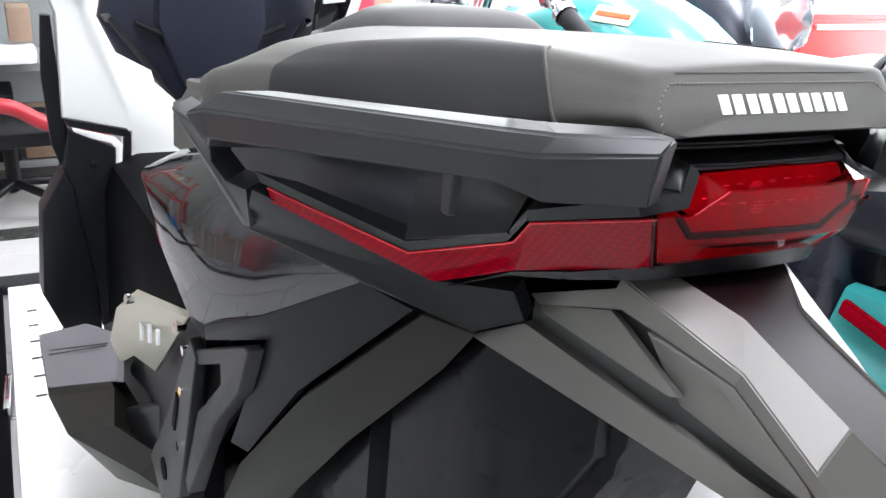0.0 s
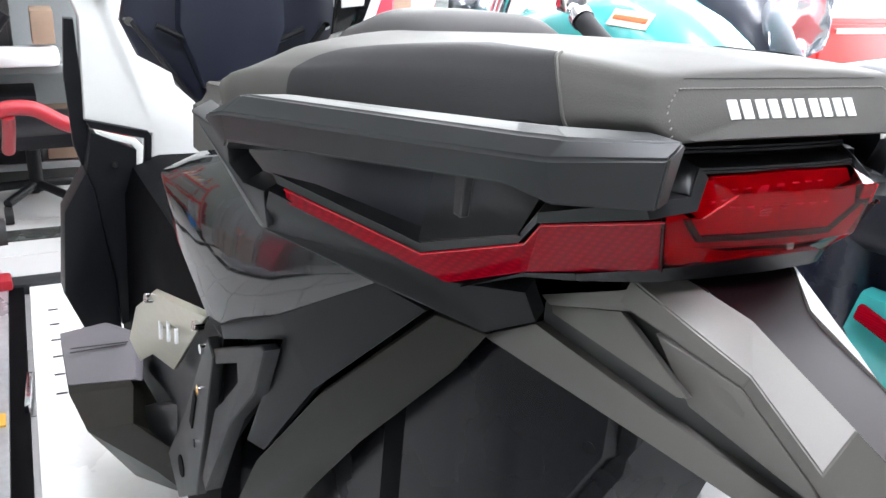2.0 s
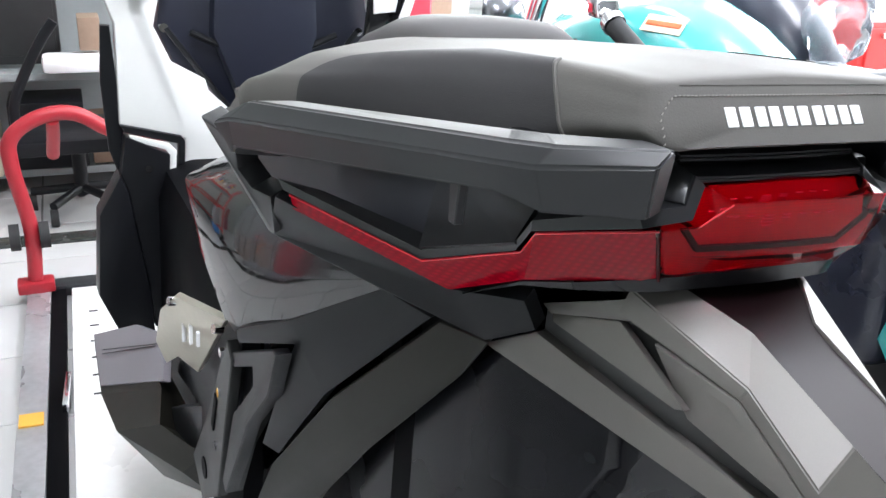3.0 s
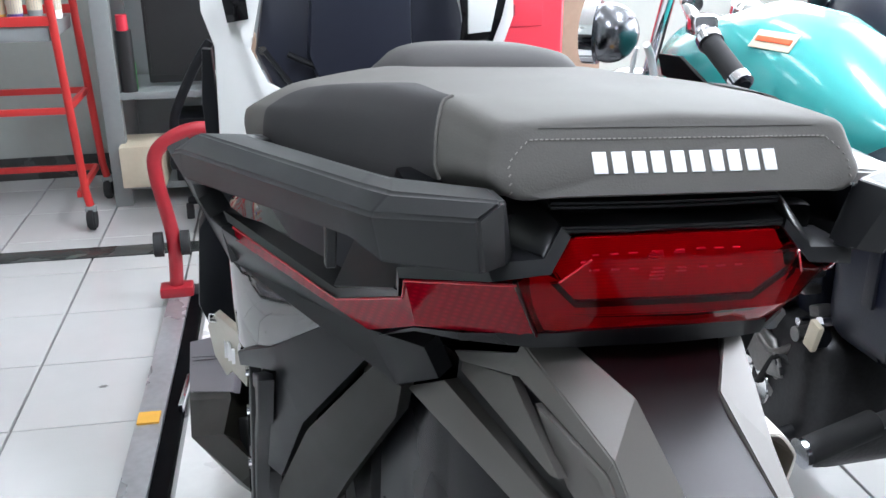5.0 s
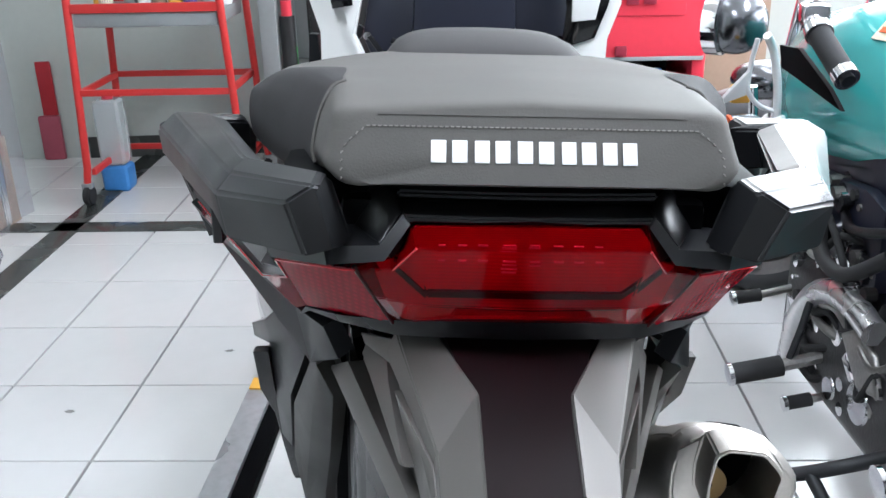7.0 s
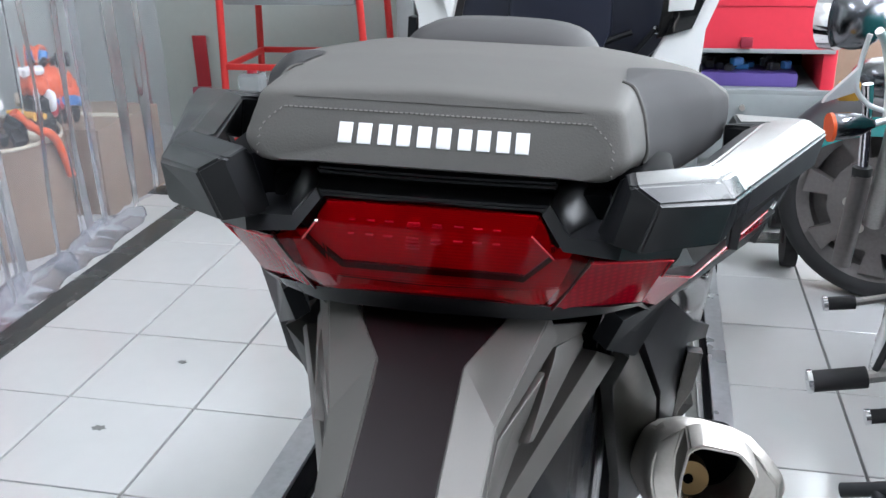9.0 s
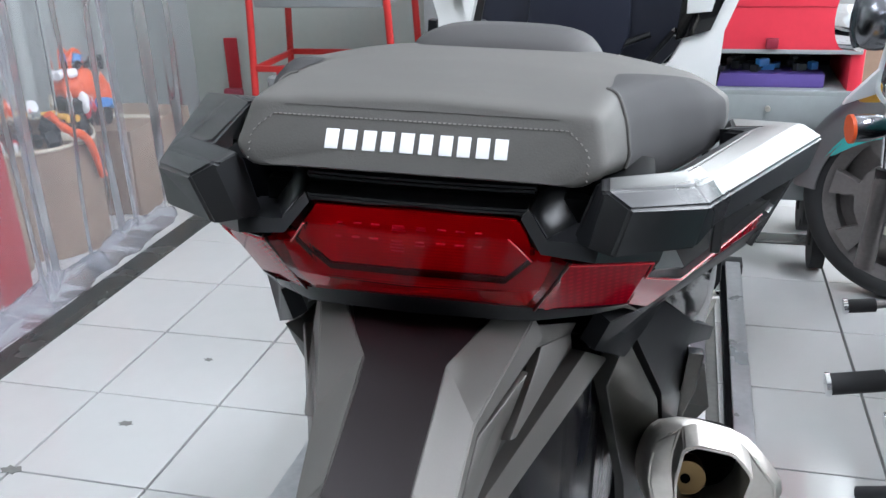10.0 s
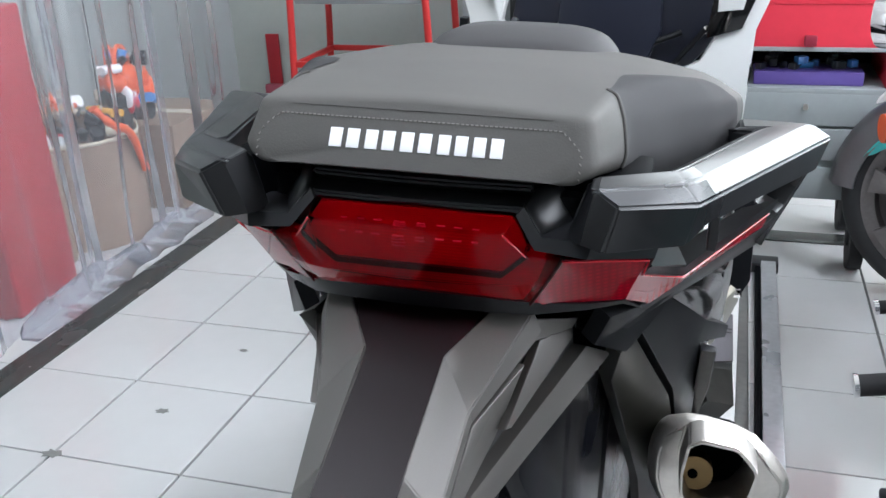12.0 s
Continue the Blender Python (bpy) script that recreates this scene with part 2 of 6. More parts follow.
def plate(bm, pts, depth, bevel=0.0, push=None, seg=2):
    """A panel: the outline pts as its outer face, with thickness away from the side that push points to."""
    pts = [Vector(p) for p in pts]
    n = Vector((0, 0, 0))
    for a, b in zip(pts, pts[1:] + pts[:1]):
        n += a.cross(b)
    n.normalize()
    if push is not None and n.dot(Vector(push)) < 0:
        n = -n
    top = [bm.verts.new(p) for p in pts]
    low = [bm.verts.new(p - n * depth) for p in pts]
    f = bm.faces.new(top)
    bm.faces.new(low[::-1])
    k = len(pts)
    for i in range(k):
        bm.faces.new((top[i], low[i], low[(i + 1) % k], top[(i + 1) % k]))
    bm.normal_update()
    if bevel:
        bmesh.ops.bevel(bm, geom=list(f.edges), offset=bevel, segments=seg, affect="EDGES", profile=0.6)
    return bm


def rounded(pts, times=2):
    """Corner-cutting of a closed outline."""
    for _ in range(times):
        out = []
        for a, b in zip(pts, pts[1:] + pts[:1]):
            a, b = Vector(a), Vector(b)
            out += [a * 0.75 + b * 0.25, a * 0.25 + b * 0.75]
        pts = out
    return pts


def clipped(pts, k=0.12):
    """A closed outline in the plane with its corners cut short."""
    out = []
    for a, b in zip(pts, pts[1:] + pts[:1]):
        out += [(a[0] + (b[0] - a[0]) * k, a[1] + (b[1] - a[1]) * k), (b[0] + (a[0] - b[0]) * k, b[1] + (a[1] - b[1]) * k)]
    return out


def lerp(table, x):
    xs = [r[0] for r in table]
    return [float(np.interp(x, xs, [r[i] for r in table])) for i in range(1, len(table[0]))]


# ---- the room ----
GX, GY, GYAW, TILE = -0.7457, 1.1584, -3.05, 0.30
grid = pose(GX, GY, 0, 0, 0, GYAW)


def room():
    bm = bmesh.new()
    box(bm, (0.3, 0.9, -0.06), (6.4, 7.0, 0.10))
    tagged(part("floor", bm, M_GROUT, None, smooth=0), "white square floor tiles with dark grout and dark bands", "floor", kind="structure")
    bm = bmesh.new()
    box(bm, (-1.175, 3.52, CEIL / 2), (3.45, 0.16, CEIL))
    box(bm, (3.065, 3.52, CEIL / 2), (0.87, 0.16, CEIL))
    box(bm, (1.59, 3.52, 0.45), (2.08, 0.16, 0.90))
    box(bm, (1.59, 3.52, 2.675), (2.08, 0.16, 0.15))
    tagged(part("wall_north", bm, M_WALL, None, smooth=0), "pale grey-green painted wall with a window", "wall", kind="structure")
    win = tagged(new("window_1"), "bright window in the far wall", "window", kind="structure")
    for c, size in (((0.575, 3.50, 1.75), (0.05, 0.08, 1.7)), ((2.605, 3.50, 1.75), (0.05, 0.08, 1.7)), ((1.59, 3.50, 0.925), (1.98, 0.08, 0.05)), ((1.59, 3.50, 2.575), (1.98, 0.08, 0.05)), ((1.59, 3.50, 1.75), (0.04, 0.06, 1.6))):
        bm = bmesh.new()
        box(bm, c, size, 0.004)
        part("window_frame", bm, M_WHITE, win)
    for name, c, size in (("wall_west", (-2.02, 0.9, CEIL / 2), (0.16, 5.2, CEIL)),
                          ("wall_south", (0.3, -2.2, CEIL / 2), (6.4, 0.16, CEIL))):
        bm = bmesh.new()
        box(bm, c, size)
        # the south wall is unseen; added dark so the red lenses reflect little
        back = name == "wall_south"
        tagged(part(name, bm, M_WALL_DARK if back else M_WALL, None, smooth=0), "unseen back wall, kept dark for the lens reflections" if back else "pale grey-green painted wall", "wall", kind="structure")
    bm = bmesh.new()
    box(bm, (2.7, -1.35, CEIL / 2), (0.16, 1.6, CEIL))
    box(bm, (2.7, 3.0, CEIL / 2), (0.16, 0.9, CEIL))
    box(bm, (2.7, 1.0, CEIL - 0.15), (0.16, 3.1, 0.30))
    tagged(part("wall_east", bm, M_WALL, None, smooth=0), "pale wall round a wide open shop door", "wall", kind="structure")
    bm = bmesh.new()
    box(bm, (0.3, 0.9, CEIL + 0.06), (6.4, 7.0, 0.12))
    tagged(part("ceiling", bm, M_CEILING, None, smooth=0), "plain white ceiling", "ceiling", kind="structure")
    bm = bmesh.new()
    box(bm, (4.4, 1.0, 1.3), (0.05, 8.0, 4.0))
    box(bm, (1.6, 4.6, 1.6), (5.0, 0.05, 3.4))
    tagged(part("backdrop", bm, M_DAY, None, smooth=0), "bright daylight outside the door and window", "backdrop", kind="structure")
    for lx, ly, watts in TUBES:
        lamp = thing("ceiling_light", "white fluorescent batten light on the ceiling", "lamp", (lx, ly, CEIL), group="ceiling lights")
        bm = bmesh.new()
        box(bm, (0, 0, -0.03), (0.24, 1.26, 0.05), 0.008)
        part("housing", bm, M_WHITE, lamp)
        for dx in (-0.06, 0.06):
            bm = bmesh.new()
            rod(bm, (dx, -0.59, -0.072), (dx, 0.59, -0.072), 0.013)
            part("tube", bm, M_TUBE, lamp, "glowing fluorescent tube")


room()


# ---- the adventure scooter ----
LEAN_BIKE = 2.73
scooter = new("scooter")
scooter.matrix_world = Matrix.Translation((0, 0, 0.9)) @ pose(0, 0, 0, 0, LEAN_BIKE, 0) @ Matrix.Translation((0, 0, -0.9))
tagged(scooter, "large matt grey and white adventure scooter parked on a low lift", "scooter")
SIDES = (-1, 1)


def mir(s, pts):
    return [(s * -p[0] if s > 0 else p[0], p[1], p[2]) for p in pts]


# y at the bottom, y at the top, half width low, half width at the shoulder, z bottom, z shoulder, z top
SEAT = [
    (0.000, 0.022, 0.100, 0.093, 0.925, 0.9565, 0.961),
    (0.030, 0.045, 0.105, 0.095, 0.920, 0.9560, 0.960),
    (0.070, 0.095, 0.112, 0.099, 0.911, 0.9535, 0.957),
    (0.150, 0.170, 0.137, 0.120, 0.902, 0.9455, 0.951),
    (0.230, 0.240, 0.166, 0.147, 0.893, 0.9325, 0.943),
    (0.300, 0.300, 0.186, 0.164, 0.884, 0.919, 0.935),
    (0.370, 0.360, 0.198, 0.172, 0.872, 0.908, 0.928),
    (0.440, 0.420, 0.200, 0.165, 0.860, 0.890, 0.915),
    (0.500, 0.470, 0.190, 0.150, 0.850, 0.870, 0.890),
]


def seat_half(row):
    """Half outline of the cushion from the bottom centre to the top centre, in control points."""
    yb, yt, wm, ws, zb, zs, zt = row
    deep = 0.022 * min(1, max(0, (yb - 0.05) / 0.08))
    return [(0, zb - deep), (wm * 0.7, zb - deep), (wm - 0.010, zb - deep), (wm, zb - deep * 0.6 + 0.008), (wm - 0.001, zb + 0.5 * (zs - zb)), (ws + 0.60 * (wm - ws), zs - 0.009),
            (ws, zs), (ws - 0.020, zs + 0.35 * (zt - zs)), (ws * 0.5, zt - 0.0015), (0, zt)]


def seat_point(row, v, grow=0.0):
    """v runs from 0 (bottom centre) to 9 (top centre)."""
    h = seat_half(row)
    i = min(int(v), 8)
    t = v - i
    g = [Vector((*h[max(0, min(9, k))], 0)) for k in (i - 1, i, i + 1, i + 2)]
    p = 0.5 * ((2 * g[1]) + (g[2] - g[0]) * t + (2 * g[0] - 5 * g[1] + 4 * g[2] - g[3]) * t * t + (3 * g[1] - g[0] - 3 * g[2] + g[3]) * t ** 3)
    zb, zt = row[4], row[6]
    f = max(0, (p.y - zb) / (zt - zb))
    zc = (zb + zt) / 2
    r = math.hypot(p.x, (p.y - zc) * 3) or 1
    return Vector((p.x * (1 + grow / r), row[0] + (row[1] - row[0]) * f, p.y + grow * (p.y - zc) * 3 / r))


def seat_ring(row, pull=0.0, squash=1.0):
    zc = (row[4] + row[6]) / 2
    half = [seat_point(row, k / 4) for k in range(37)]
    ring = half + [Vector((-p.x, p.y, p.z)) for p in half[-2:0:-1]]
    return [Vector((p.x * squash, p.y + pull, zc + (p.z - zc) * squash)) for p in ring]


def seat_rows(n=30):
    return [[y] + lerp(SEAT, y) for y in np.linspace(0, 0.5, n)]


def seat():
    rows = seat_rows()
    sections = [seat_ring(rows[0], -0.0060, 0.88), seat_ring(rows[0], -0.0045, 0.95), seat_ring(rows[0], -0.0015, 0.985), seat_ring(rows[0], 0.003, 1.0)] + [seat_ring(r) for r in rows[1:]]
    cushion = part("seat", loft(sections), M_VINYL, scooter, "grey vinyl pillion seat with dark side panels", smooth=1.0)
    # dark grip panels on both flanks; the upper edge climbs onto the top towards the middle
    for s in SIDES:
        bm = bmesh.new()
        cols, grid_v = 30, []
        for i in range(cols):
            t = i / (cols - 1)
            strip = []
            for j in range(16):
                u = j / 15
                y = 0.059 + 0.014 * u ** 2 + t * (0.251 - 0.018 * u ** 2 - 0.03 * u ** 6)
                crest = 6.25 + 0.75 * math.sin(math.pi * min(1, t * 1.35) ** 1.2) - 1.3 * max(0, t - 0.80) ** 1.2
                p = seat_point([y] + lerp(SEAT, y), 2.6 + (crest - 2.6) * u, 0.0014)
                strip.append(bm.verts.new((p.x * s, p.y, p.z)))
            grid_v.append(strip)
        for p, q in zip(grid_v, grid_v[1:]):
            for j in range(15):
                bm.faces.new((p[j], p[j + 1], q[j + 1], q[j]))
        part("side_panel", bm, M_VINYL_DARK, cushion, "dark grained vinyl panel", smooth=1.2)
        # piping along the rear edge of the panel
        bm = bmesh.new()
        tube(bm, [(v.x * s, v.y - 0.001, v.z) for v in (seat_point([0.059 + 0.014 * (k / 7) ** 2] + lerp(SEAT, 0.059 + 0.014 * (k / 7) ** 2), 2.8 + 3.5 * k / 7, 0.0008) for k in range(8))], 0.0011, seg=6)
        part("piping", bm, M_VINYL, cushion)
    # stitching across the rear face and down its corners, laid on the cushion
    bm = bmesh.new()
    skin(bm, [[bm.verts.new(p) for p in sec] for sec in sections])
    bmesh.ops.recalc_face_normals(bm, faces=bm.faces[:])
    hull = BVHTree.FromBMesh(bm)
    bm.free()

    def lay(x, z, lift=0.0002):
        """Place and turn of a small piece on the rear face at x, z."""
        spot, n, _, _ = hull.ray_cast(Vector((x, -0.1, z)), Vector((0, 1, 0)))
        if spot is None:
            return None
        q = (-n).to_track_quat("Y", "Z")
        return Matrix.Translation(spot + n * lift) @ q.to_matrix().to_4x4()
    bm = bmesh.new()
    for k in range(76):
        u = -1 + 2 * k / 75
        x = 0.0905 * math.copysign(min(1, abs(u) * 1.10), u)
        z = 0.9505 - (max(0, abs(u) - 0.78) / 0.22) ** 1.5 * 0.022
        m = lay(x, z)
        if m:
            turn = 0 if abs(u) < 0.8 else math.copysign(55, u)
            bmesh.ops.create_cube(bm, size=1.0, matrix=m @ pose(0, 0, 0, 0, turn, 0) @ Matrix.Diagonal((0.0016, 0.0007, 0.0006, 1)))
    part("stitching", bm, M_THREAD, cushion, "pale dashed stitching", smooth=0)
    bm = bmesh.new()
    line = [lay(-0.074 + 0.148 * k / 14, 0.9553) for k in range(15)]
    tube(bm, [m.translation for m in line if m], 0.00022, seg=6)
    part("seam", bm, M_VINYL, cushion)
    # maker's mark as plain white blocks in pairs
    for x, w in ((-0.0400, 0.0200), (-0.0195, 0.0195), (0.0010, 0.0200), (0.0215, 0.0190), (0.0410, 0.0190)):
        for d in (-1, 1):
            bm = bmesh.new()
            box(bm, (0, 0, 0), (w * 0.36, 0.0008, 0.0112), 0.0003)
            block = part("mark_block", bm, M_WHITE_INK, cushion, "white printed block")
            m = lay(x + d * w * 0.25, 0.9404)
            block.matrix_basis = m if m else pose(x, 0.0028, 0.9404, -31, 0, 0)


seat()


def lumbar():
    sections = []
    for y, w, zb, zt in ((0.318, 0.066, 0.912, 0.930), (0.332, 0.080, 0.908, 0.940), (0.36, 0.088, 0.905, 0.945), (0.42, 0.092, 0.890, 0.940), (0.48, 0.09, 0.88, 0.92)):
        pts = rounded([(-w, y, zb), (-w * 0.95, y, (zb + zt) / 2), (-w * 0.72, y, zt - 0.003), (0, y, zt), (w * 0.72, y, zt - 0.003), (w * 0.95, y, (zb + zt) / 2), (w, y, zb)])
        sections.append(pts)
    part("lumbar_rest", loft(sections), M_VINYL_MID, scooter, "grey vinyl lumbar pad of the rider seat", smooth=1.0)


lumbar()


# outline of the left grab rail; each row: crease, lower edge, inner lower, inner top, outer top
RAIL = [
    ((-0.186, 0.318, 0.864), (-0.186, 0.308, 0.846), (-0.184, 0.280, 0.848), (-0.190, 0.268, 0.891), (-0.190, 0.288, 0.888)),
    ((-0.258, 0.288, 0.8750), (-0.244, 0.282, 0.852), (-0.205, 0.266, 0.853), (-0.2080, 0.250, 0.8975), (-0.238, 0.270, 0.8930)),
    ((-0.250, 0.270, 0.881), (-0.248, 0.262, 0.8625), (-0.207, 0.238, 0.864), (-0.2045, 0.238, 0.8995), (-0.236, 0.262, 0.8955)),
    ((-0.163, 0.040, 0.9110), (-0.161, 0.040, 0.8945), (-0.128, 0.060, 0.8945), (-0.1480, 0.050, 0.9255), (-0.1555, 0.040, 0.9220)),
    ((-0.154, 0.015, 0.9145), (-0.149, 0.012, 0.8910), (-0.116, 0.036, 0.8920), (-0.1415, 0.030, 0.9285), (-0.1450, 0.013, 0.9258)),
    ((-0.1135, -0.0295, 0.9250), (-0.1065, -0.0190, 0.8945), (-0.090, -0.002, 0.8965), (-0.1005, 0.001, 0.9305), (-0.1010, -0.0250, 0.9318)),
    ((-0.1000, -0.0235, 0.9280), (-0.0940, -0.0120, 0.8950), (-0.086, 0.000, 0.8965), (-0.0980, 0.001, 0.9290), (-0.0985, -0.0225, 0.9305)),
]

# the right rail sits a little higher and further back at its front end
RAIL_RIGHT = [
    ((-0.186, 0.300, 0.878), (-0.186, 0.290, 0.858), (-0.184, 0.262, 0.858), (-0.190, 0.255, 0.895), (-0.190, 0.285, 0.894)),
    ((-0.257, 0.266, 0.8885), (-0.244, 0.262, 0.864), (-0.205, 0.246, 0.864), (-0.2080, 0.240, 0.9005), (-0.2420, 0.272, 0.8965)),
    ((-0.248, 0.243, 0.8915), (-0.245, 0.238, 0.870), (-0.203, 0.222, 0.870), (-0.2020, 0.225, 0.9025), (-0.2330, 0.248, 0.9000)),
]


def grab_rail(s):
    # a bevel runs along the inner top edge
    rows = []
    for k, r in enumerate(RAIL_RIGHT + RAIL[3:] if s > 0 else RAIL):
        w = (0.008, 0.012, 0.013, 0.012, 0.008, 0.003, 0.002)[k]
        rows.append(r[:3] + ((r[3][0] + w, r[3][1] + 0.3 * w, r[3][2] - 0.55 * w),) + r[3:])
    bm = loft([mir(s, r) for r in rows])
    bm.verts.index_update()
    last = 6 * (len(RAIL) - 1)
    bmesh.ops.bevel(bm, geom=[e for e in bm.edges if e.calc_face_angle(0) > 0.2 and not (e.verts[0].index >= last and e.verts[1].index >= last)], offset=0.0016, segments=3, affect="EDGES", clamp_overlap=False)
    rail = part("grab_rail", bm, M_RAIL, scooter, "black textured plastic grab rail", smooth=0.5)
    # the leg that ties its front end to the tail
    bm = bmesh.new()
    plate(bm, mir(s, [(-0.262, 0.308, 0.874), (-0.246, 0.270, 0.865), (-0.243, 0.278, 0.853), (-0.240, 0.284, 0.840), (-0.232, 0.275, 0.828), (-0.224, 0.252, 0.828), (-0.218, 0.262, 0.796), (-0.216, 0.283, 0.790)]), 0.018, 0.002, push=(s, 0, 0))
    part("leg", bm, M_RAIL, rail)
    # tapered luggage hook under the rail
    bm = loft([[(s * (0.166 + a), 0.072 + b, z) for a, b in ((-0.003, -k), (0.003, -k), (0.003, k), (-0.003, k))] for z, k in ((0.900, 0.0075), (0.884, 0.0055), (0.8665, 0.0042))])
    bmesh.ops.bevel(bm, geom=bm.edges[:], offset=0.0008, segments=1, affect="EDGES")
    part("luggage_hook", bm, M_RAIL, rail)


for side in SIDES:
    grab_rail(side)


def tail_cowl():
    # dark inner body under the seat
    secs = []
    for y, w, zb, zt in ((0.012, 0.066, 0.880, 0.915), (0.06, 0.092, 0.845, 0.905), (0.15, 0.125, 0.800, 0.895), (0.28, 0.165, 0.770, 0.880), (0.42, 0.185, 0.74, 0.865), (0.60, 0.17, 0.70, 0.84)):
        secs.append([(-w, y, zb), (-w, y, zt - 0.02), (-w + 0.02, y, zt), (w - 0.02, y, zt), (w, y, zt - 0.02), (w, y, zb)])
    bm = loft(secs)
    bmesh.ops.bevel(bm, geom=[e for e in bm.edges if e.calc_face_angle(0) > 0.5], offset=0.01, segments=3, affect="EDGES")
    cowl = part("tail_body", bm, M_INNER, scooter, "dark inner tail body", smooth=1.0)
    bm = bmesh.new()
    box(bm, (0, 0.056, 0.886), (0.188, 0.060, 0.046), 0.006)
    part("tail_core", bm, M_LIP, scooter)
    # deck between seat and lamp
    deck = [(0.080, 0.9205), (0.020, 0.9190), (0.0120, 0.9170), (0.0115, 0.9145), (0.0180, 0.9105), (0.0045, 0.9090), (0.0005, 0.9082), (-0.0010, 0.9050), (0.030, 0.9030), (0.080, 0.9030)]
    bm = loft([[(x, y + 0.003 * (abs(x) / 0.065) ** 2, z) for y, z in deck] for x in (-0.0645, -0.055, -0.03, 0, 0.03, 0.055, 0.0645)])
    bmesh.ops.bevel(bm, geom=[e for e in bm.edges if e.calc_face_angle(0) > 0.5], offset=0.0012, segments=2, affect="EDGES")
    part("tail_deck", bm, M_RAIL, scooter, "black plastic deck over the tail lamp")
    for s in SIDES:
        # bezel: runs above the lamp wings from the deck to the tip
        bez = bmesh.new()
        rows = [((-0.0615, 0.0030, 0.9090), (-0.0580, -0.0015, 0.9050), (-0.060, 0.03, 0.911)),
                ((-0.0725, -0.0060, 0.8960), (-0.0700, -0.0100, 0.8895), (-0.074, 0.03, 0.896)),
                ((-0.100, -0.002, 0.8935), (-0.098, -0.006, 0.8855), (-0.098, 0.03, 0.8945)),
                ((-0.135, 0.042, 0.8760), (-0.1335, 0.044, 0.869), (-0.115, 0.060, 0.878)),
                ((-0.131, 0.064, 0.855), (-0.129, 0.066, 0.849), (-0.110, 0.075, 0.853)),
                ((-0.155, 0.140, 0.824), (-0.155, 0.139, 0.818), (-0.122, 0.130, 0.822)),
                ((-0.222, 0.240, 0.845), (-0.219, 0.236, 0.838), (-0.195, 0.225, 0.840))]
        skin(bez, [[bez.verts.new(p) for p in mir(s, r)] for r in rows])
        part("bezel", bez, M_RAIL, scooter, "black lamp bezel")
        # sloping shelf behind the bezel
        bm = bmesh.new()
        plate(bm, mir(s, [(-0.133, 0.062, 0.856), (-0.156, 0.140, 0.826), (-0.126, 0.180, 0.868), (-0.106, 0.070, 0.890)]), 0.003, push=(s, 0, 0.5))
        part("recess_panel", bm, M_RAIL, scooter)
        # rounded shoulder that dips from the deck to the rail root
        rim = [(-0.0655, 0.0190, 0.9140), (-0.0780, 0.0450, 0.9125), (-0.0870, 0.0460, 0.9035), (-0.0910, 0.0360, 0.8930), (-0.0725, -0.0045, 0.8965), (-0.0620, 0.0040, 0.9092)]
        bm = bmesh.new()
        mid = Vector((0, 0, 0))
        for q in rim:
            mid += Vector(q) / len(rim)
        rings = []
        for k, lift in ((1.0, -0.016), (1.0, 0.0), (0.94, 0.0010), (0.6, 0.0022), (0.15, 0.0026)):
            rings.append([bm.verts.new(v) for v in mir(s, [tuple(mid + (Vector(q) - mid) * k + Vector((-0.35, -0.55, 0.75)) * lift) for q in rim])])
        skin(bm, rings)
        part("shoulder", bm, M_RAIL, scooter, "satin dark grey shoulder beside the lamp", smooth=0.9)
        # near-black filler for the shaded gap at the rail's root
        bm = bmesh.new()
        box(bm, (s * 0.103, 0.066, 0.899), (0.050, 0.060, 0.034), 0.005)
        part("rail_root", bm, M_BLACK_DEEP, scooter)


tail_cowl()


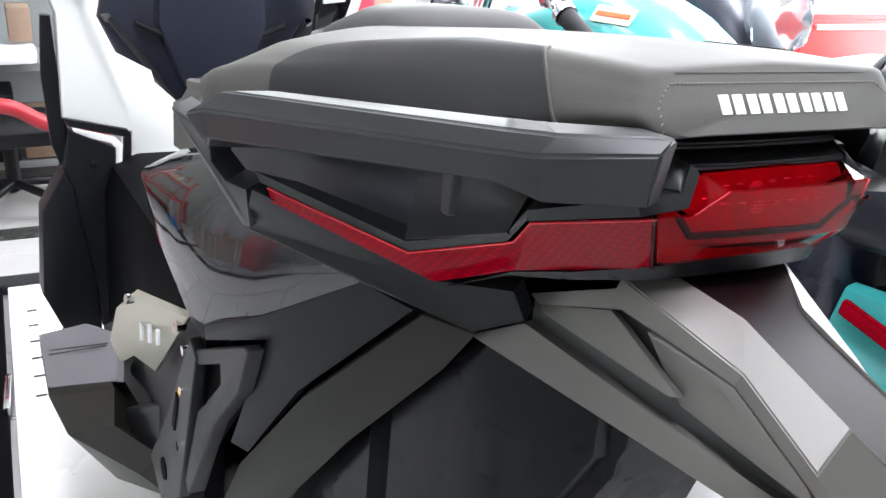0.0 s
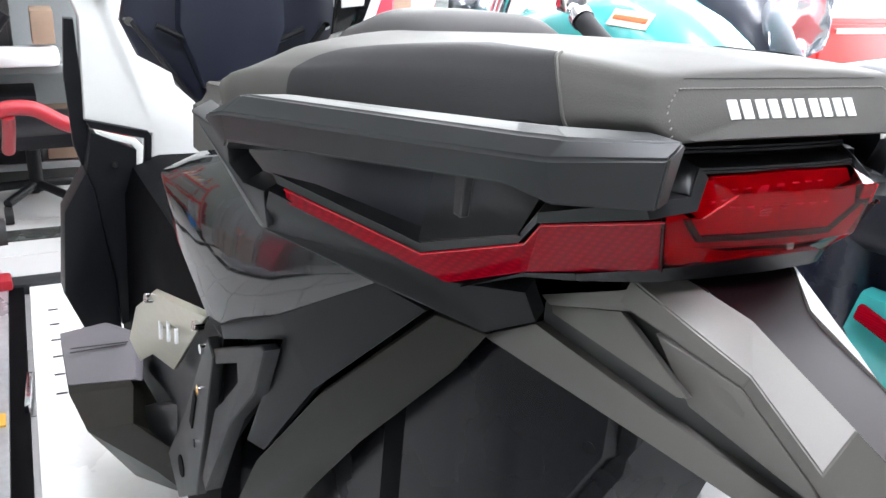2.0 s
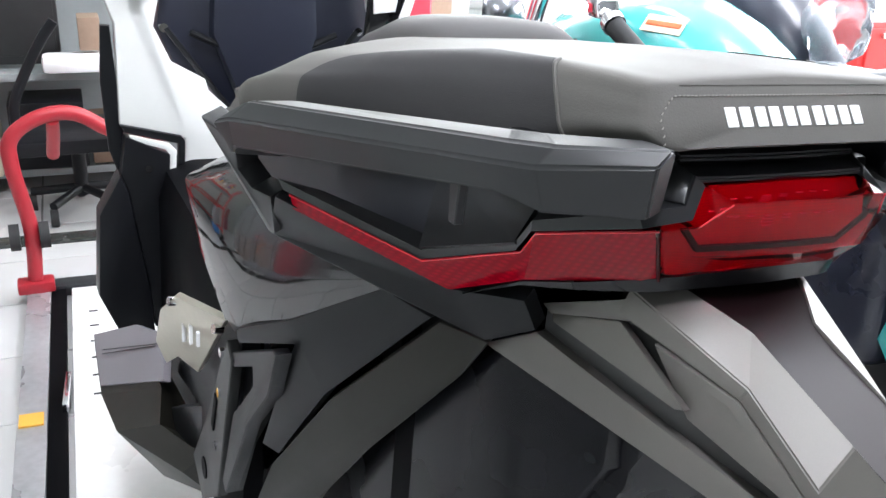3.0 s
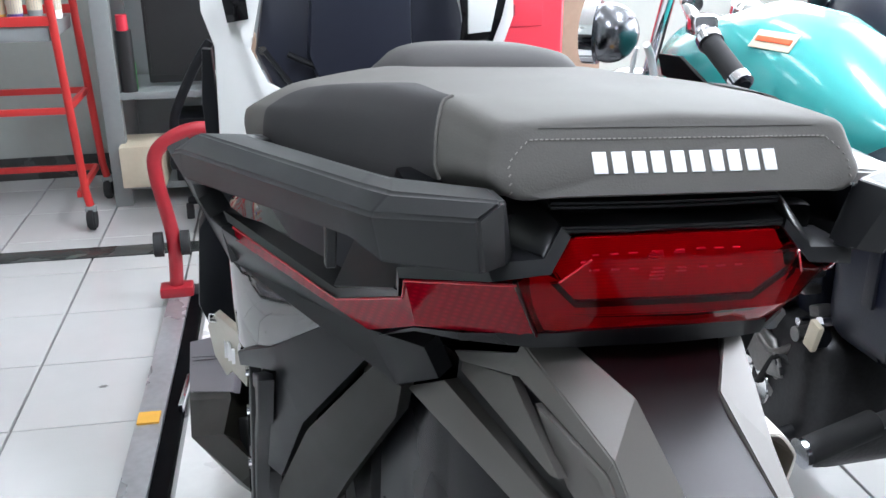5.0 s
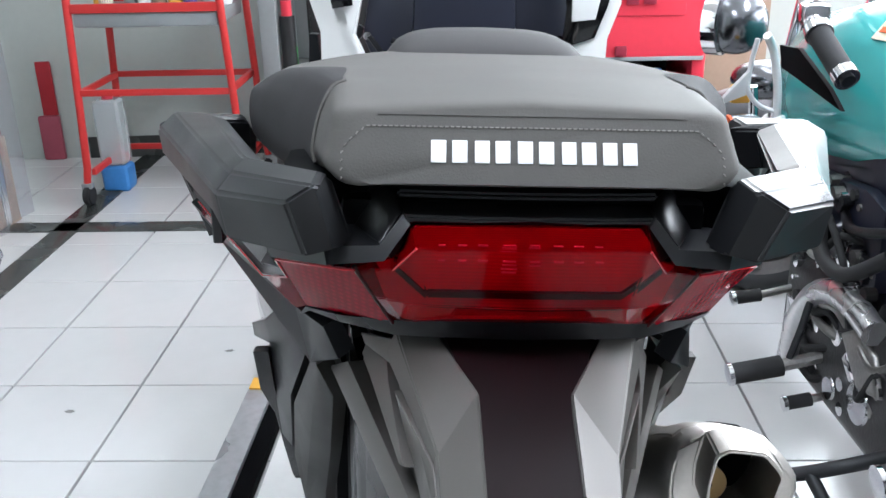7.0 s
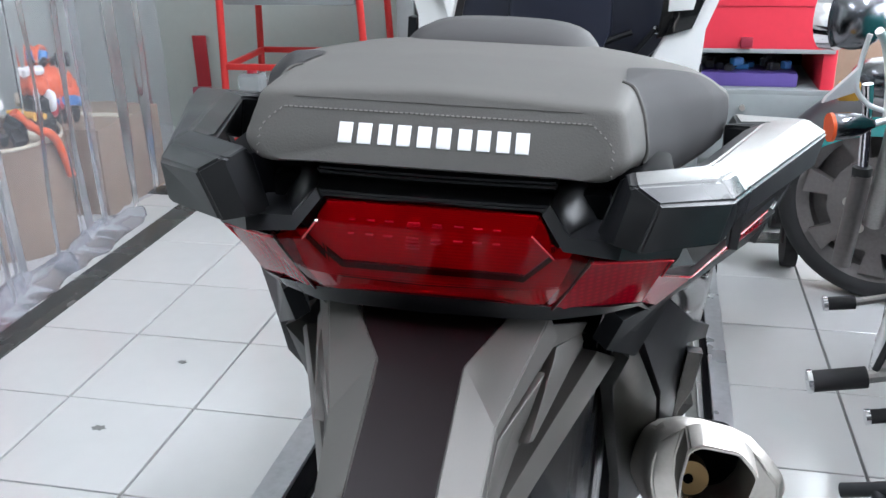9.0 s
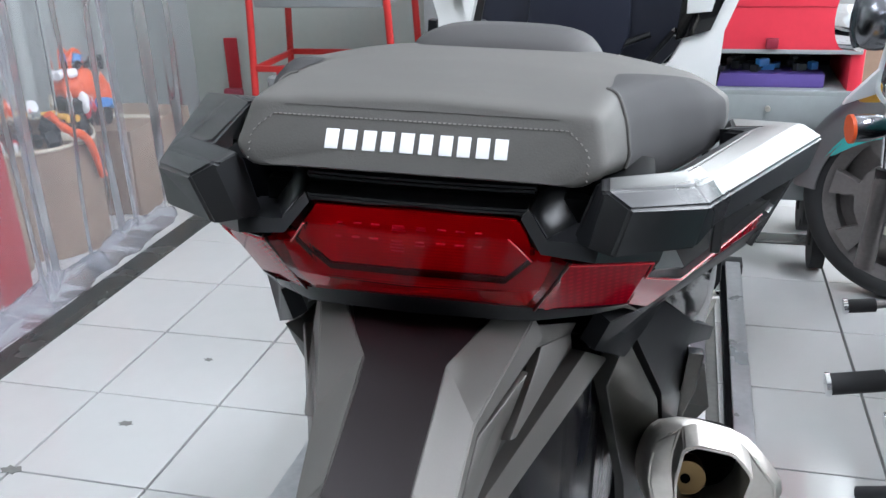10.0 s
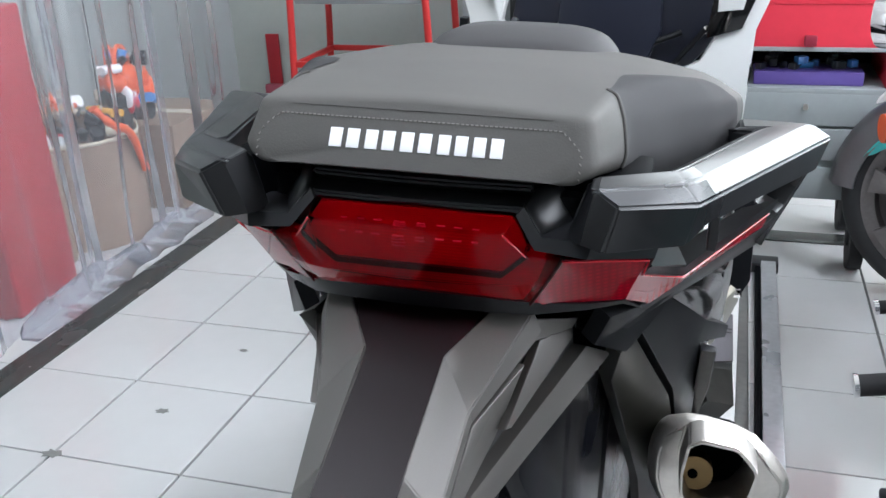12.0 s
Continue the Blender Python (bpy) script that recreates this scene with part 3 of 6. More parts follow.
def tail_lamp():
    lamp = new("tail_lamp")
    lamp.parent = scooter
    tagged(lamp, "angular red tail lamp with side wings")

    def across(row):
        return row + [(-x, y, z) for x, y, z in row[-2::-1]]
    def lens_mesh(dy, k):
        rows = [[(-0.084, 0.016, 0.882), (-0.063, 0.014, 0.887), (-0.058, 0.006, 0.906), (0, 0.002, 0.9075)],
                [(-0.084, -0.003, 0.882), (-0.065, -0.011, 0.886), (-0.0545, -0.021, 0.901), (0, -0.026, 0.902)],
                [(-0.075, 0.000, 0.866), (-0.060, -0.011, 0.868), (-0.048, -0.018, 0.870), (0, -0.023, 0.871)],
                [(-0.0660, 0.0130, 0.8465), (-0.058, 0.007, 0.8490), (-0.045, 0.001, 0.8520), (0, -0.004, 0.8545)],
                [(-0.0660, 0.022, 0.8465), (-0.058, 0.022, 0.8490), (-0.045, 0.022, 0.8520), (0, 0.022, 0.8545)]]
        rows = [across([(x * k, y + (dy if y < 0.012 else 0), 0.878 + (z - 0.878) * k) for x, y, z in r]) for r in rows]
        bm = bmesh.new()
        skin(bm, [[bm.verts.new(v) for v in col] for col in zip(*rows)])
        bmesh.ops.bevel(bm, geom=[e for e in bm.edges if e.calc_face_angle(0) > 0.30], offset=0.0008, segments=2, affect="EDGES")
        return bm
    lens = part("centre_lens", lens_mesh(0.0, 1.0), M_LENS, lamp, "glossy red lens", smooth=0.25)
    lens.visible_shadow = False

    def behind(x, z, d=0.0):
        """A point on the sloping reflector inside the lens; d lifts it towards the back of the scooter."""
        return Vector((x, 0.002 + 0.25 * (0.9015 - z) - d, z))
    bm = bmesh.new()
    half = [(-0.0610, 0.8500), (-0.0660, 0.8600), (-0.0790, 0.8790), (-0.0630, 0.8840), (-0.0550, 0.9015)]
    plate(bm, [behind(x, z) for x, z in half + [(-x, z) for x, z in half[::-1]]], 0.002, push=(0, -1, 0))
    reflector = part("reflector", bm, M_REFLECTOR, lens, "red reflector inside the lens")
    # dark U-shaped band, rows of diode strips with their glints painted pale
    band = [(-0.0655, 0.8835), (-0.0480, 0.8672), (0.0480, 0.8672), (0.0655, 0.8835)]
    bm = bmesh.new()
    skin(bm, [[bm.verts.new(behind(x, z + h, d)) for h, d in ((-0.0019, 0.0035), (0.0019, 0.0035), (0.0019, -0.0005), (-0.0019, -0.0005))] for x, z in band])
    part("inner_band", bm, M_LENS_DARK, reflector, "dark band behind the lens")
    for x, rows, w in ((-0.0420, 1, 0.0020), (-0.0320, 1, 0.0026), (-0.0220, 1, 0.0030), (-0.0090, 4, 0.0040), (0.0035, 2, 0.0030), (0.0150, 1, 0.0030), (0.0250, 1, 0.0030), (0.0350, 1, 0.0024)):
        for j in range(rows):
            h = w * (1 - 0.10 * abs(j - 2))
            bm = bmesh.new()
            box(bm, behind(x, 0.8868 - 0.0021 * j, 0.0014), (2 * h, 0.0014, 0.0007))
            part("diode", bm, M_DIODE, reflector)
    # pale rods painted as highlights on the lens corners
    for s in SIDES:
        bm = bmesh.new()
        rod(bm, (s * 0.0655, -0.0112, 0.8855), (s * 0.0546, -0.0212, 0.9006), 0.0006, seg=8)
        part("corner_edge", bm, M_LENS_EDGE, lens, "pale rod as the highlight on the bevelled edge")
    for s in SIDES:
        bm = bmesh.new()
        A = [(-0.0845, -0.0025, 0.8825), (-0.090, 0.002, 0.881), (-0.130, 0.045, 0.868), (-0.127, 0.063, 0.850), (-0.154, 0.138, 0.818), (-0.215, 0.232, 0.836)]
        Bl = [(-0.0660, 0.0130, 0.8460), (-0.073, 0.019, 0.8435), (-0.118, 0.070, 0.828), (-0.121, 0.080, 0.823), (-0.134, 0.137, 0.795), (-0.214, 0.230, 0.826)]
        inw = Vector((0.012 * -s, 0.012, 0))
        fa, fb = [bm.verts.new(p) for p in mir(s, A)], [bm.verts.new(p) for p in mir(s, Bl)]
        ba, bb = [bm.verts.new(v.co + inw) for v in fa], [bm.verts.new(v.co + inw) for v in fb]
        rings = [[a, b, d, c] for a, b, c, d in zip(fa, fb, ba, bb)]
        skin(bm, rings)
        wing = part("side_lens", bm, M_WING, lamp, "red reflector wing", smooth=0.3)
        bm = bmesh.new()
        rod(bm, mir(s, [(-0.0852, -0.0024, 0.8835)])[0], mir(s, [(-0.0662, 0.0128, 0.8460)])[0], 0.0013)
        part("lens_joint", bm, M_LENS_DARK, wing)
        # bead along the wing's top edge, its highlight in the paler red
        bm = bmesh.new()
        tube(bm, mir(s, [(x * 1.004, y - 0.0012, z - 0.0006) for x, y, z in A]), 0.0007, seg=6, smooth=False)
        part("top_bead", bm, M_LENS_EDGE, wing, "moulded edge with its highlight in the colour")
    # dark lip below the lenses
    bm = bmesh.new()
    lip = [(-0.130, 0.125, 0.7965, 0.0015), (-0.119, 0.072, 0.8265, 0.004), (-0.098, 0.044, 0.8350, 0.006), (-0.0665, 0.0115, 0.8475, 0.0095), (-0.045, -0.0005, 0.8535, 0.0105), (0, -0.0055, 0.8560, 0.0115)]
    lip += [(-x, y, z, h) for x, y, z, h in lip[-2::-1]]
    rings = []
    for x, y, z, h in lip:
        rings.append([bm.verts.new(q) for q in ((x, y, z), (x * 0.985, y + 0.003, z - h), (x * 0.8, y + 0.03, z - h - 0.001), (x * 0.8, y + 0.03, z))])
    skin(bm, rings)
    part("lower_lip", bm, M_LIP, lamp, "black lip under the lens")


tail_lamp()


def flanks():
    for s in SIDES:
        # long dark arm under the lamp wing
        bm = bmesh.new()
        plate(bm, mir(s, [(-0.224, 0.240, 0.832), (-0.216, 0.281, 0.790), (-0.152, 0.214, 0.766), (-0.122, 0.103, 0.772), (-0.101, 0.077, 0.789), (-0.110, 0.080, 0.809), (-0.135, 0.137, 0.796)]), 0.012, 0.0012, push=(s, 0, 0))
        part("side_arm", bm, M_DGREY, scooter, "satin dark grey side arm")
        # grey strut that runs on from the arm under the plate holder
        bm = bmesh.new()
        plate(bm, mir(s, [(-0.0960, 0.084, 0.7840), (-0.1110, 0.122, 0.7600), (-0.0660, 0.000, 0.7410), (-0.0270, -0.110, 0.7240), (-0.0240, -0.110, 0.7385), (-0.0630, 0.000, 0.7615)]), 0.020, 0.0010, push=(s, 0, 0))
        part("strut", bm, M_GREY, scooter, "matt grey strut")
        # panel above the groove
        bm = bmesh.new()
        plate(bm, mir(s, [(-0.151, 0.215, 0.766), (-0.128, 0.172, 0.758), (-0.164, 0.292, 0.636), (-0.178, 0.380, 0.525), (-0.190, 0.395, 0.530), (-0.188, 0.352, 0.607), (-0.184, 0.317, 0.674), (-0.213, 0.398, 0.640), (-0.215, 0.399, 0.654), (-0.187, 0.316, 0.698)]), 0.016, 0.001, push=(s, 0, 0))
        part("upper_flank", bm, M_DGREY, scooter, "dark grey body panel")
        bm = bmesh.new()
        plate(bm, mir(s, [(-0.123, 0.168, 0.756), (-0.118, 0.104, 0.770), (-0.112, 0.150, 0.720), (-0.128, 0.270, 0.590), (-0.142, 0.350, 0.490), (-0.150, 0.42, 0.39), (-0.180, 0.475, 0.39), (-0.179, 0.400, 0.500), (-0.161, 0.290, 0.630)]), 0.012, 0.001, push=(s, 0, 0))
        part("lower_flank", bm, M_FLANK, scooter, "satin dark lower body panel")
        # swollen glossy black rider-side panel
        bm = bmesh.new()
        rows = [((-0.205, 0.665, 0.726), (-0.214, 0.655, 0.722), (-0.214, 0.645, 0.715)),
                ((-0.190, 0.575, 0.768), (-0.216, 0.565, 0.735), (-0.219, 0.555, 0.680)),
                ((-0.176, 0.485, 0.796), (-0.212, 0.470, 0.745), (-0.213, 0.455, 0.638)),
                ((-0.168, 0.400, 0.806), (-0.206, 0.395, 0.750), (-0.205, 0.400, 0.650)),
                ((-0.156, 0.320, 0.805), (-0.192, 0.320, 0.765), (-0.187, 0.318, 0.698)),
                ((-0.140, 0.220, 0.790), (-0.155, 0.212, 0.782), (-0.150, 0.205, 0.770))]
        rings = []
        for top, mid, low in rows:
            a, m, b = Vector(top), Vector(mid), Vector(low)
            curve = [a * (1 - u) * (1 - 2 * u) + m * 4 * u * (1 - u) + b * u * (2 * u - 1) for u in (k / 8 for k in range(9))]
            rings.append([bm.verts.new(v) for v in mir(s, [tuple(v) for v in curve] + [(b.x + 0.03, b.y, b.z), (a.x + 0.03, a.y, a.z - 0.01)])])
        skin(bm, rings)
        part("gloss_panel", bm, M_GLOSS_BLACK, scooter, "glossy black side panel", smooth=1.0)
        # passenger step bracket: a bent band
        bm = bmesh.new()
        plate(bm, [(s * 0.200, y, z) for y, z in ((0.490, 0.583), (0.329, 0.665), (0.316, 0.666), (0.343, 0.611), (0.417, 0.539), (0.460, 0.473), (0.518, 0.391), (0.532, 0.400), (0.478, 0.519), (0.460, 0.534), (0.395, 0.595), (0.398, 0.613), (0.475, 0.573))], 0.014, 0.003, push=(s, 0, 0), seg=3)
        bracket = part("step_bracket", bm, M_BLACK, scooter, "black passenger step bracket")
        # near-black plate standing in for the shade in the bracket's opening
        bm = bmesh.new()
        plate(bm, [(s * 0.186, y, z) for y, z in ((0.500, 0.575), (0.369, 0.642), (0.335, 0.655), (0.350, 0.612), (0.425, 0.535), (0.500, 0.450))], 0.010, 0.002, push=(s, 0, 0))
        part("web", bm, M_BLACK_DEEP, bracket, "near-black plate for the shade in the bracket opening")
        bm = bmesh.new()
        plate(bm, mir(s, [(-0.238, 0.600, 0.603), (-0.204, 0.496, 0.616), (-0.203, 0.659, 0.471), (-0.221, 0.694, 0.478), (-0.228, 0.744, 0.444), (-0.243, 0.728, 0.487), (-0.248, 0.647, 0.566)]), 0.008, 0.003, push=(s, -0.3, 0.3))
        heel = part("heel_plate", bm, M_HEEL, scooter, "beige metal heel plate with bolts")
        for p in ((-0.240, 0.606, 0.594), (-0.208, 0.520, 0.596)):
            bm = bmesh.new()
            rod(bm, mir(s, [(p[0] - 0.004, p[1] - 0.002, p[2] + 0.002)])[0], mir(s, [(p[0] + 0.006, p[1], p[2])])[0], 0.0055)
            part("bolt", bm, M_CHROME, heel)
        bm = bmesh.new()
        for k in range(3):
            box(bm, (s * (0.2265 - 0.004 * k), 0.612 - 0.022 * k, 0.555 + 0.004 * k), (0.004, 0.005, 0.030 - 0.006 * k), 0.001)
        part("stamped_bars", bm, M_WHITE_INK, heel, "pale stamped bars")
        bm = bmesh.new()
        plate(bm, mir(s, [(-0.190, 0.712, 0.443), (-0.190, 0.552, 0.589), (-0.190, 0.482, 0.597), (-0.190, 0.50, 0.46), (-0.190, 0.56, 0.36), (-0.190, 0.760, 0.270), (-0.190, 0.735, 0.387), (-0.190, 0.90, 0.345), (-0.190, 0.861, 0.390)]), 0.02, 0.002, push=(s, 0, 0))
        hanger = part("step_hanger", bm, M_BLACK, scooter, "black hanger plate")
        bm = bmesh.new()
        plate(bm, mir(s, [(-0.203, 0.496, 0.594), (-0.203, 0.474, 0.581), (-0.203, 0.508, 0.48), (-0.203, 0.548, 0.366), (-0.203, 0.640, 0.300), (-0.203, 0.700, 0.330), (-0.203, 0.6, 0.449), (-0.203, 0.534, 0.542)]), 0.012, 0.003, push=(s, 0, 0), seg=3)
        arm = part("hanger_arm", bm, M_GREY_DARK, hanger, "satin dark grey hanger arm")
        for y, z in ((0.513, 0.572), (0.526, 0.517), (0.540, 0.441)):
            bm = bmesh.new()
            rod(bm, (s * 0.198, y, z), (s * 0.2065, y, z), 0.0055)
            part("bolt", bm, M_CHROME, hanger)
        # black pieces hold the shade inside the slot and the hole
        bm = bmesh.new()
        box(bm, (s * 0.2035, 0.556, 0.475), (0.003, 0.012, 0.055), 0.001, rx=22)
        part("slot", bm, M_BLACK_DEEP, hanger)
        bm = bmesh.new()
        rod(bm, (s * 0.202, 0.62, 0.36), (s * 0.2045, 0.62, 0.36), 0.014)
        part("hole", bm, M_BLACK_DEEP, hanger)


flanks()


def plate_holder():
    bm = loft([
        [(-0.055, 0.05, 0.850), (0.055, 0.05, 0.850), (0.055, 0.06, 0.80), (-0.055, 0.06, 0.80)],
        [(-0.036, 0.005, 0.834), (0.036, 0.005, 0.834), (0.03, 0.02, 0.78), (-0.03, 0.02, 0.78)],
        [(-0.023, -0.034, 0.818), (0.023, -0.034, 0.818), (0.02, 0.0, 0.76), (-0.02, 0.0, 0.76)],
        [(-0.018, -0.29, 0.738), (0.018, -0.29, 0.738), (0.017, -0.27, 0.69), (-0.017, -0.27, 0.69)],
    ])
    part("plate_holder", bm, M_HOLDER, scooter, "dark maroon-tinted plastic number plate holder", smooth=0.3)
    for s in SIDES:
        # top facet with its folded ridge
        bm = bmesh.new()
        A = [(-0.052, 0.040, 0.843), (-0.041, 0.010, 0.8368), (-0.0232, -0.0215, 0.8250), (-0.0215, -0.100, 0.7985), (-0.018, -0.29, 0.735)]
        R1 = [(-0.0655, 0.036, 0.8310), (-0.0635, 0.0265, 0.8280), (-0.0435, -0.046, 0.8050), (-0.0395, -0.100, 0.7760), (-0.027, -0.27, 0.683)]
        R2 = [(-0.0710, 0.038, 0.8160), (-0.0690, 0.028, 0.8140), (-0.0445, -0.043, 0.7960), (-0.0405, -0.098, 0.7665), (-0.029, -0.26, 0.675)]
        rings = []
        for q, r, u in zip(A, R1, R2):
            rings.append([bm.verts.new(v) for v in mir(s, [q, r, u, (u[0] + 0.012, u[1] + 0.004, u[2] - 0.006), (q[0] + 0.006, q[1] + 0.01, q[2] - 0.02)])])
        skin(bm, rings)
        bmesh.ops.bevel(bm, geom=[e for e in bm.edges if e.calc_face_angle(0) > 0.25], offset=0.0009, segments=2, affect="EDGES")
        cheek = part("holder_cheek", bm, M_GREY, scooter, "matt grey faceted cheek", smooth=0.16)
        # recess, its shade put into a darker grey, with two raised grey facets
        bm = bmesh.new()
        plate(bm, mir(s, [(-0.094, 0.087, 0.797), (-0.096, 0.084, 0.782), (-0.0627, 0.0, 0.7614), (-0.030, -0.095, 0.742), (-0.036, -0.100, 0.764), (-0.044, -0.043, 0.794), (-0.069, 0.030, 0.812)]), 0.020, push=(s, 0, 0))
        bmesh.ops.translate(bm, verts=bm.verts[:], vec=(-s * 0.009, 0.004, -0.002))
        part("recess", bm, M_RECESS, cheek, "grey recess with shade in its colour")
        bm = bmesh.new()
        plate(bm, mir(s, [(-0.0850, 0.085, 0.7960), (-0.0705, 0.035, 0.8110), (-0.0690, 0.022, 0.8050), (-0.0600, -0.020, 0.7800), (-0.0625, -0.014, 0.7780), (-0.0870, 0.080, 0.7920)]), 0.006, 0.0008, push=(s, 0, 0))
        part("upper_facet", bm, M_GREY, cheek)
        bm = bmesh.new()
        plate(bm, mir(s, [(-0.0655, 0.008, 0.8085), (-0.0450, -0.043, 0.7955), (-0.0410, -0.098, 0.7660), (-0.0400, -0.106, 0.7570), (-0.0530, -0.016, 0.7710)]), 0.006, 0.0008, push=(s, 0, 0))
        part("lower_facet", bm, M_GREY, cheek)
        bm = bmesh.new()
        plate(bm, mir(s, [(-0.0885, 0.092, 0.8000), (-0.0635, 0.0265, 0.8285), (-0.0690, 0.028, 0.8140), (-0.0855, 0.086, 0.7950)]), 0.006, 0.0008, push=(s, 0, 0.3))
        part("top_fold", bm, M_GREY, cheek)


plate_holder()


def rear_body():
    # rear tyre, and a near-black box that holds the wheel well's shade
    bm = bmesh.new()
    bmesh.ops.create_cone(bm, cap_ends=True, segments=48, radius1=0.30, radius2=0.30, depth=0.15, matrix=pose(0, 0.42, 0.36, 0, 90, 0))
    bmesh.ops.bevel(bm, geom=[e for e in bm.edges if e.calc_face_angle(0) > 0.8], offset=0.05, segments=4, affect="EDGES")
    part("rear_wheel", bm, M_RUBBER, scooter, "black rear tyre")
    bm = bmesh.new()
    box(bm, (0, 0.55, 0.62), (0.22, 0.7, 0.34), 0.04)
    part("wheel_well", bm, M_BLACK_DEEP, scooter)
    bm = loft([[(-w, y, zb), (-w, y, zt), (w, y, zt), (w, y, zb)] for y, w, zt, zb in ((0.03, 0.055, 0.775, 0.70), (0.10, 0.090, 0.785, 0.54), (0.16, 0.100, 0.780, 0.46), (0.30, 0.114, 0.76, 0.36), (0.60, 0.14, 0.75, 0.30))])
    bmesh.ops.bevel(bm, geom=bm.edges[:], offset=0.012, segments=2, affect="EDGES")
    part("inner_fender", bm, M_NAVY_BLACK, scooter, "satin navy-black inner fender", smooth=0.8)
    # engine and swing arm mass
    bm = bmesh.new()
    box(bm, (0, 0.95, 0.38), (0.34, 0.7, 0.42), 0.06)
    part("engine", bm, M_BLACK_DEEP, scooter)


rear_body()


FX = 0.022


def shield_pts(s, pts):
    """Front pieces sit about a line slightly to the right of the tail's middle."""
    return [(p[0] if s < 0 else 2 * FX - p[0], p[1], p[2]) for p in pts]


def front_body():
    for s in SIDES:
        def flat(name, pts, depth, bevel, material, label="", parent=None, push=(0, -1, 0.1)):
            bm = bmesh.new()
            plate(bm, shield_pts(s, pts), depth, bevel, push=push)
            return part(name, bm, material, parent or scooter, label)
        white = flat("leg_shield", [(-0.247, 1.205, 0.873), (-0.25, 1.25, 1.02), (-0.12, 1.25, 1.02), (-0.155, 1.20, 0.877), (-0.167, 1.2, 0.812), (-0.140, 1.2, 0.756), (-0.085, 1.2, 0.727), (-0.080, 1.2, 0.708), (-0.048, 1.2, 0.679), (0.015, 1.2, 0.597), (-0.049, 1.195, 0.52), (-0.092, 1.195, 0.50), (-0.117, 1.195, 0.456), (-0.130, 1.195, 0.462), (-0.121, 1.195, 0.627), (-0.225, 1.2, 0.651), (-0.227, 1.2, 0.815)], 0.03, 0.004, M_WHITE, "glossy white leg shield")
        flat("trim_frame", [(-0.226, 1.186, 0.654), (-0.128, 1.186, 0.633), (-0.123, 1.186, 0.625), (-0.128, 1.186, 0.468), (-0.095, 1.186, 0.458), (-0.096, 1.186, 0.444), (-0.137, 1.186, 0.456), (-0.134, 1.186, 0.621), (-0.218, 1.186, 0.641)], 0.012, 0.001, M_DGREY, "dark trim frame", white)
        flat("trim_line", [(-0.214, 1.180, 0.639), (-0.149, 1.180, 0.622), (-0.138, 1.180, 0.610), (-0.145, 1.180, 0.427), (-0.087, 1.180, 0.411), (-0.090, 1.180, 0.399), (-0.155, 1.180, 0.412), (-0.158, 1.180, 0.423), (-0.149, 1.180, 0.603), (-0.156, 1.180, 0.613), (-0.210, 1.180, 0.629)], 0.012, 0.001, M_WHITE, "white trim line", white)
        mid = flat("knee_panel", [(-0.220, 1.176, 0.638), (-0.149, 1.176, 0.605), (-0.153, 1.176, 0.426), (-0.146, 1.176, 0.340), (-0.098, 1.176, 0.290), (-0.157, 1.176, 0.298), (-0.181, 1.176, 0.290), (-0.188, 1.176, 0.366), (-0.218, 1.176, 0.542), (-0.229, 1.176, 0.572)], 0.03, 0.004, M_DGREY, "dark grey knee panel")
        bm = bmesh.new()
        rod(bm, shield_pts(s, [(-0.185, 1.168, 0.584)])[0], shield_pts(s, [(-0.185, 1.18, 0.584)])[0], 0.006)
        part("bolt", bm, M_CHROME, mid)
        flat("lower_fairing", [(-0.267, 1.165, 0.508), (-0.231, 1.165, 0.575), (-0.219, 1.165, 0.545), (-0.189, 1.165, 0.371), (-0.183, 1.165, 0.284), (-0.243, 1.165, 0.292), (-0.274, 1.165, 0.365)], 0.05, 0.006, M_BLACK, "black lower fairing")
        if s > 0:
            flat("fin", [(-0.212, 1.2, 0.796), (-0.220, 1.2, 0.775), (-0.229, 1.2, 0.744), (-0.223, 1.2, 0.707), (-0.207, 1.2, 0.755)], 0.008, 0.002, M_BLACK, "black edge fin")
        else:
            flat("fin", [(-0.248, 1.215, 0.810), (-0.233, 1.215, 0.809), (-0.220, 1.215, 0.642), (-0.190, 1.2, 0.593), (-0.201, 1.2, 0.556), (-0.224, 1.2, 0.547), (-0.243, 1.215, 0.607), (-0.252, 1.215, 0.719)], 0.03, 0.003, M_BLACK, "black edge fin")
        # footboard: sloping rubber mat over a black under-shell
        bm = bmesh.new()
        plate(bm, mir(s, [(-0.291, 1.109, 0.322), (-0.240, 0.975, 0.396), (-0.211, 0.868, 0.424), (-0.222, 0.822, 0.376), (-0.292, 1.003, 0.282)]), 0.012, 0.004, push=(s, -0.5, 0.5))
        mat_ob = part("footboard_mat", bm, M_MAT, scooter, "grey rubber footboard mat")
        bm = bmesh.new()
        for k in range(3):
            u = 0.25 + 0.25 * k
            a, c = Vector((-0.291, 1.06, 0.303)).lerp(Vector((-0.216, 0.845, 0.40)), 0.1), Vector((-0.280, 1.075, 0.333)).lerp(Vector((-0.216, 0.86, 0.41)), 0.9)
            a, c = a + Vector((0, -0.01, 0.012)) * k, c + Vector((0, -0.01, 0.008)) * (k - 1)
            rod(bm, mir(s, [a])[0], mir(s, [c])[0], 0.0009, seg=6)
        part("groove", bm, M_DGREY, mat_ob)
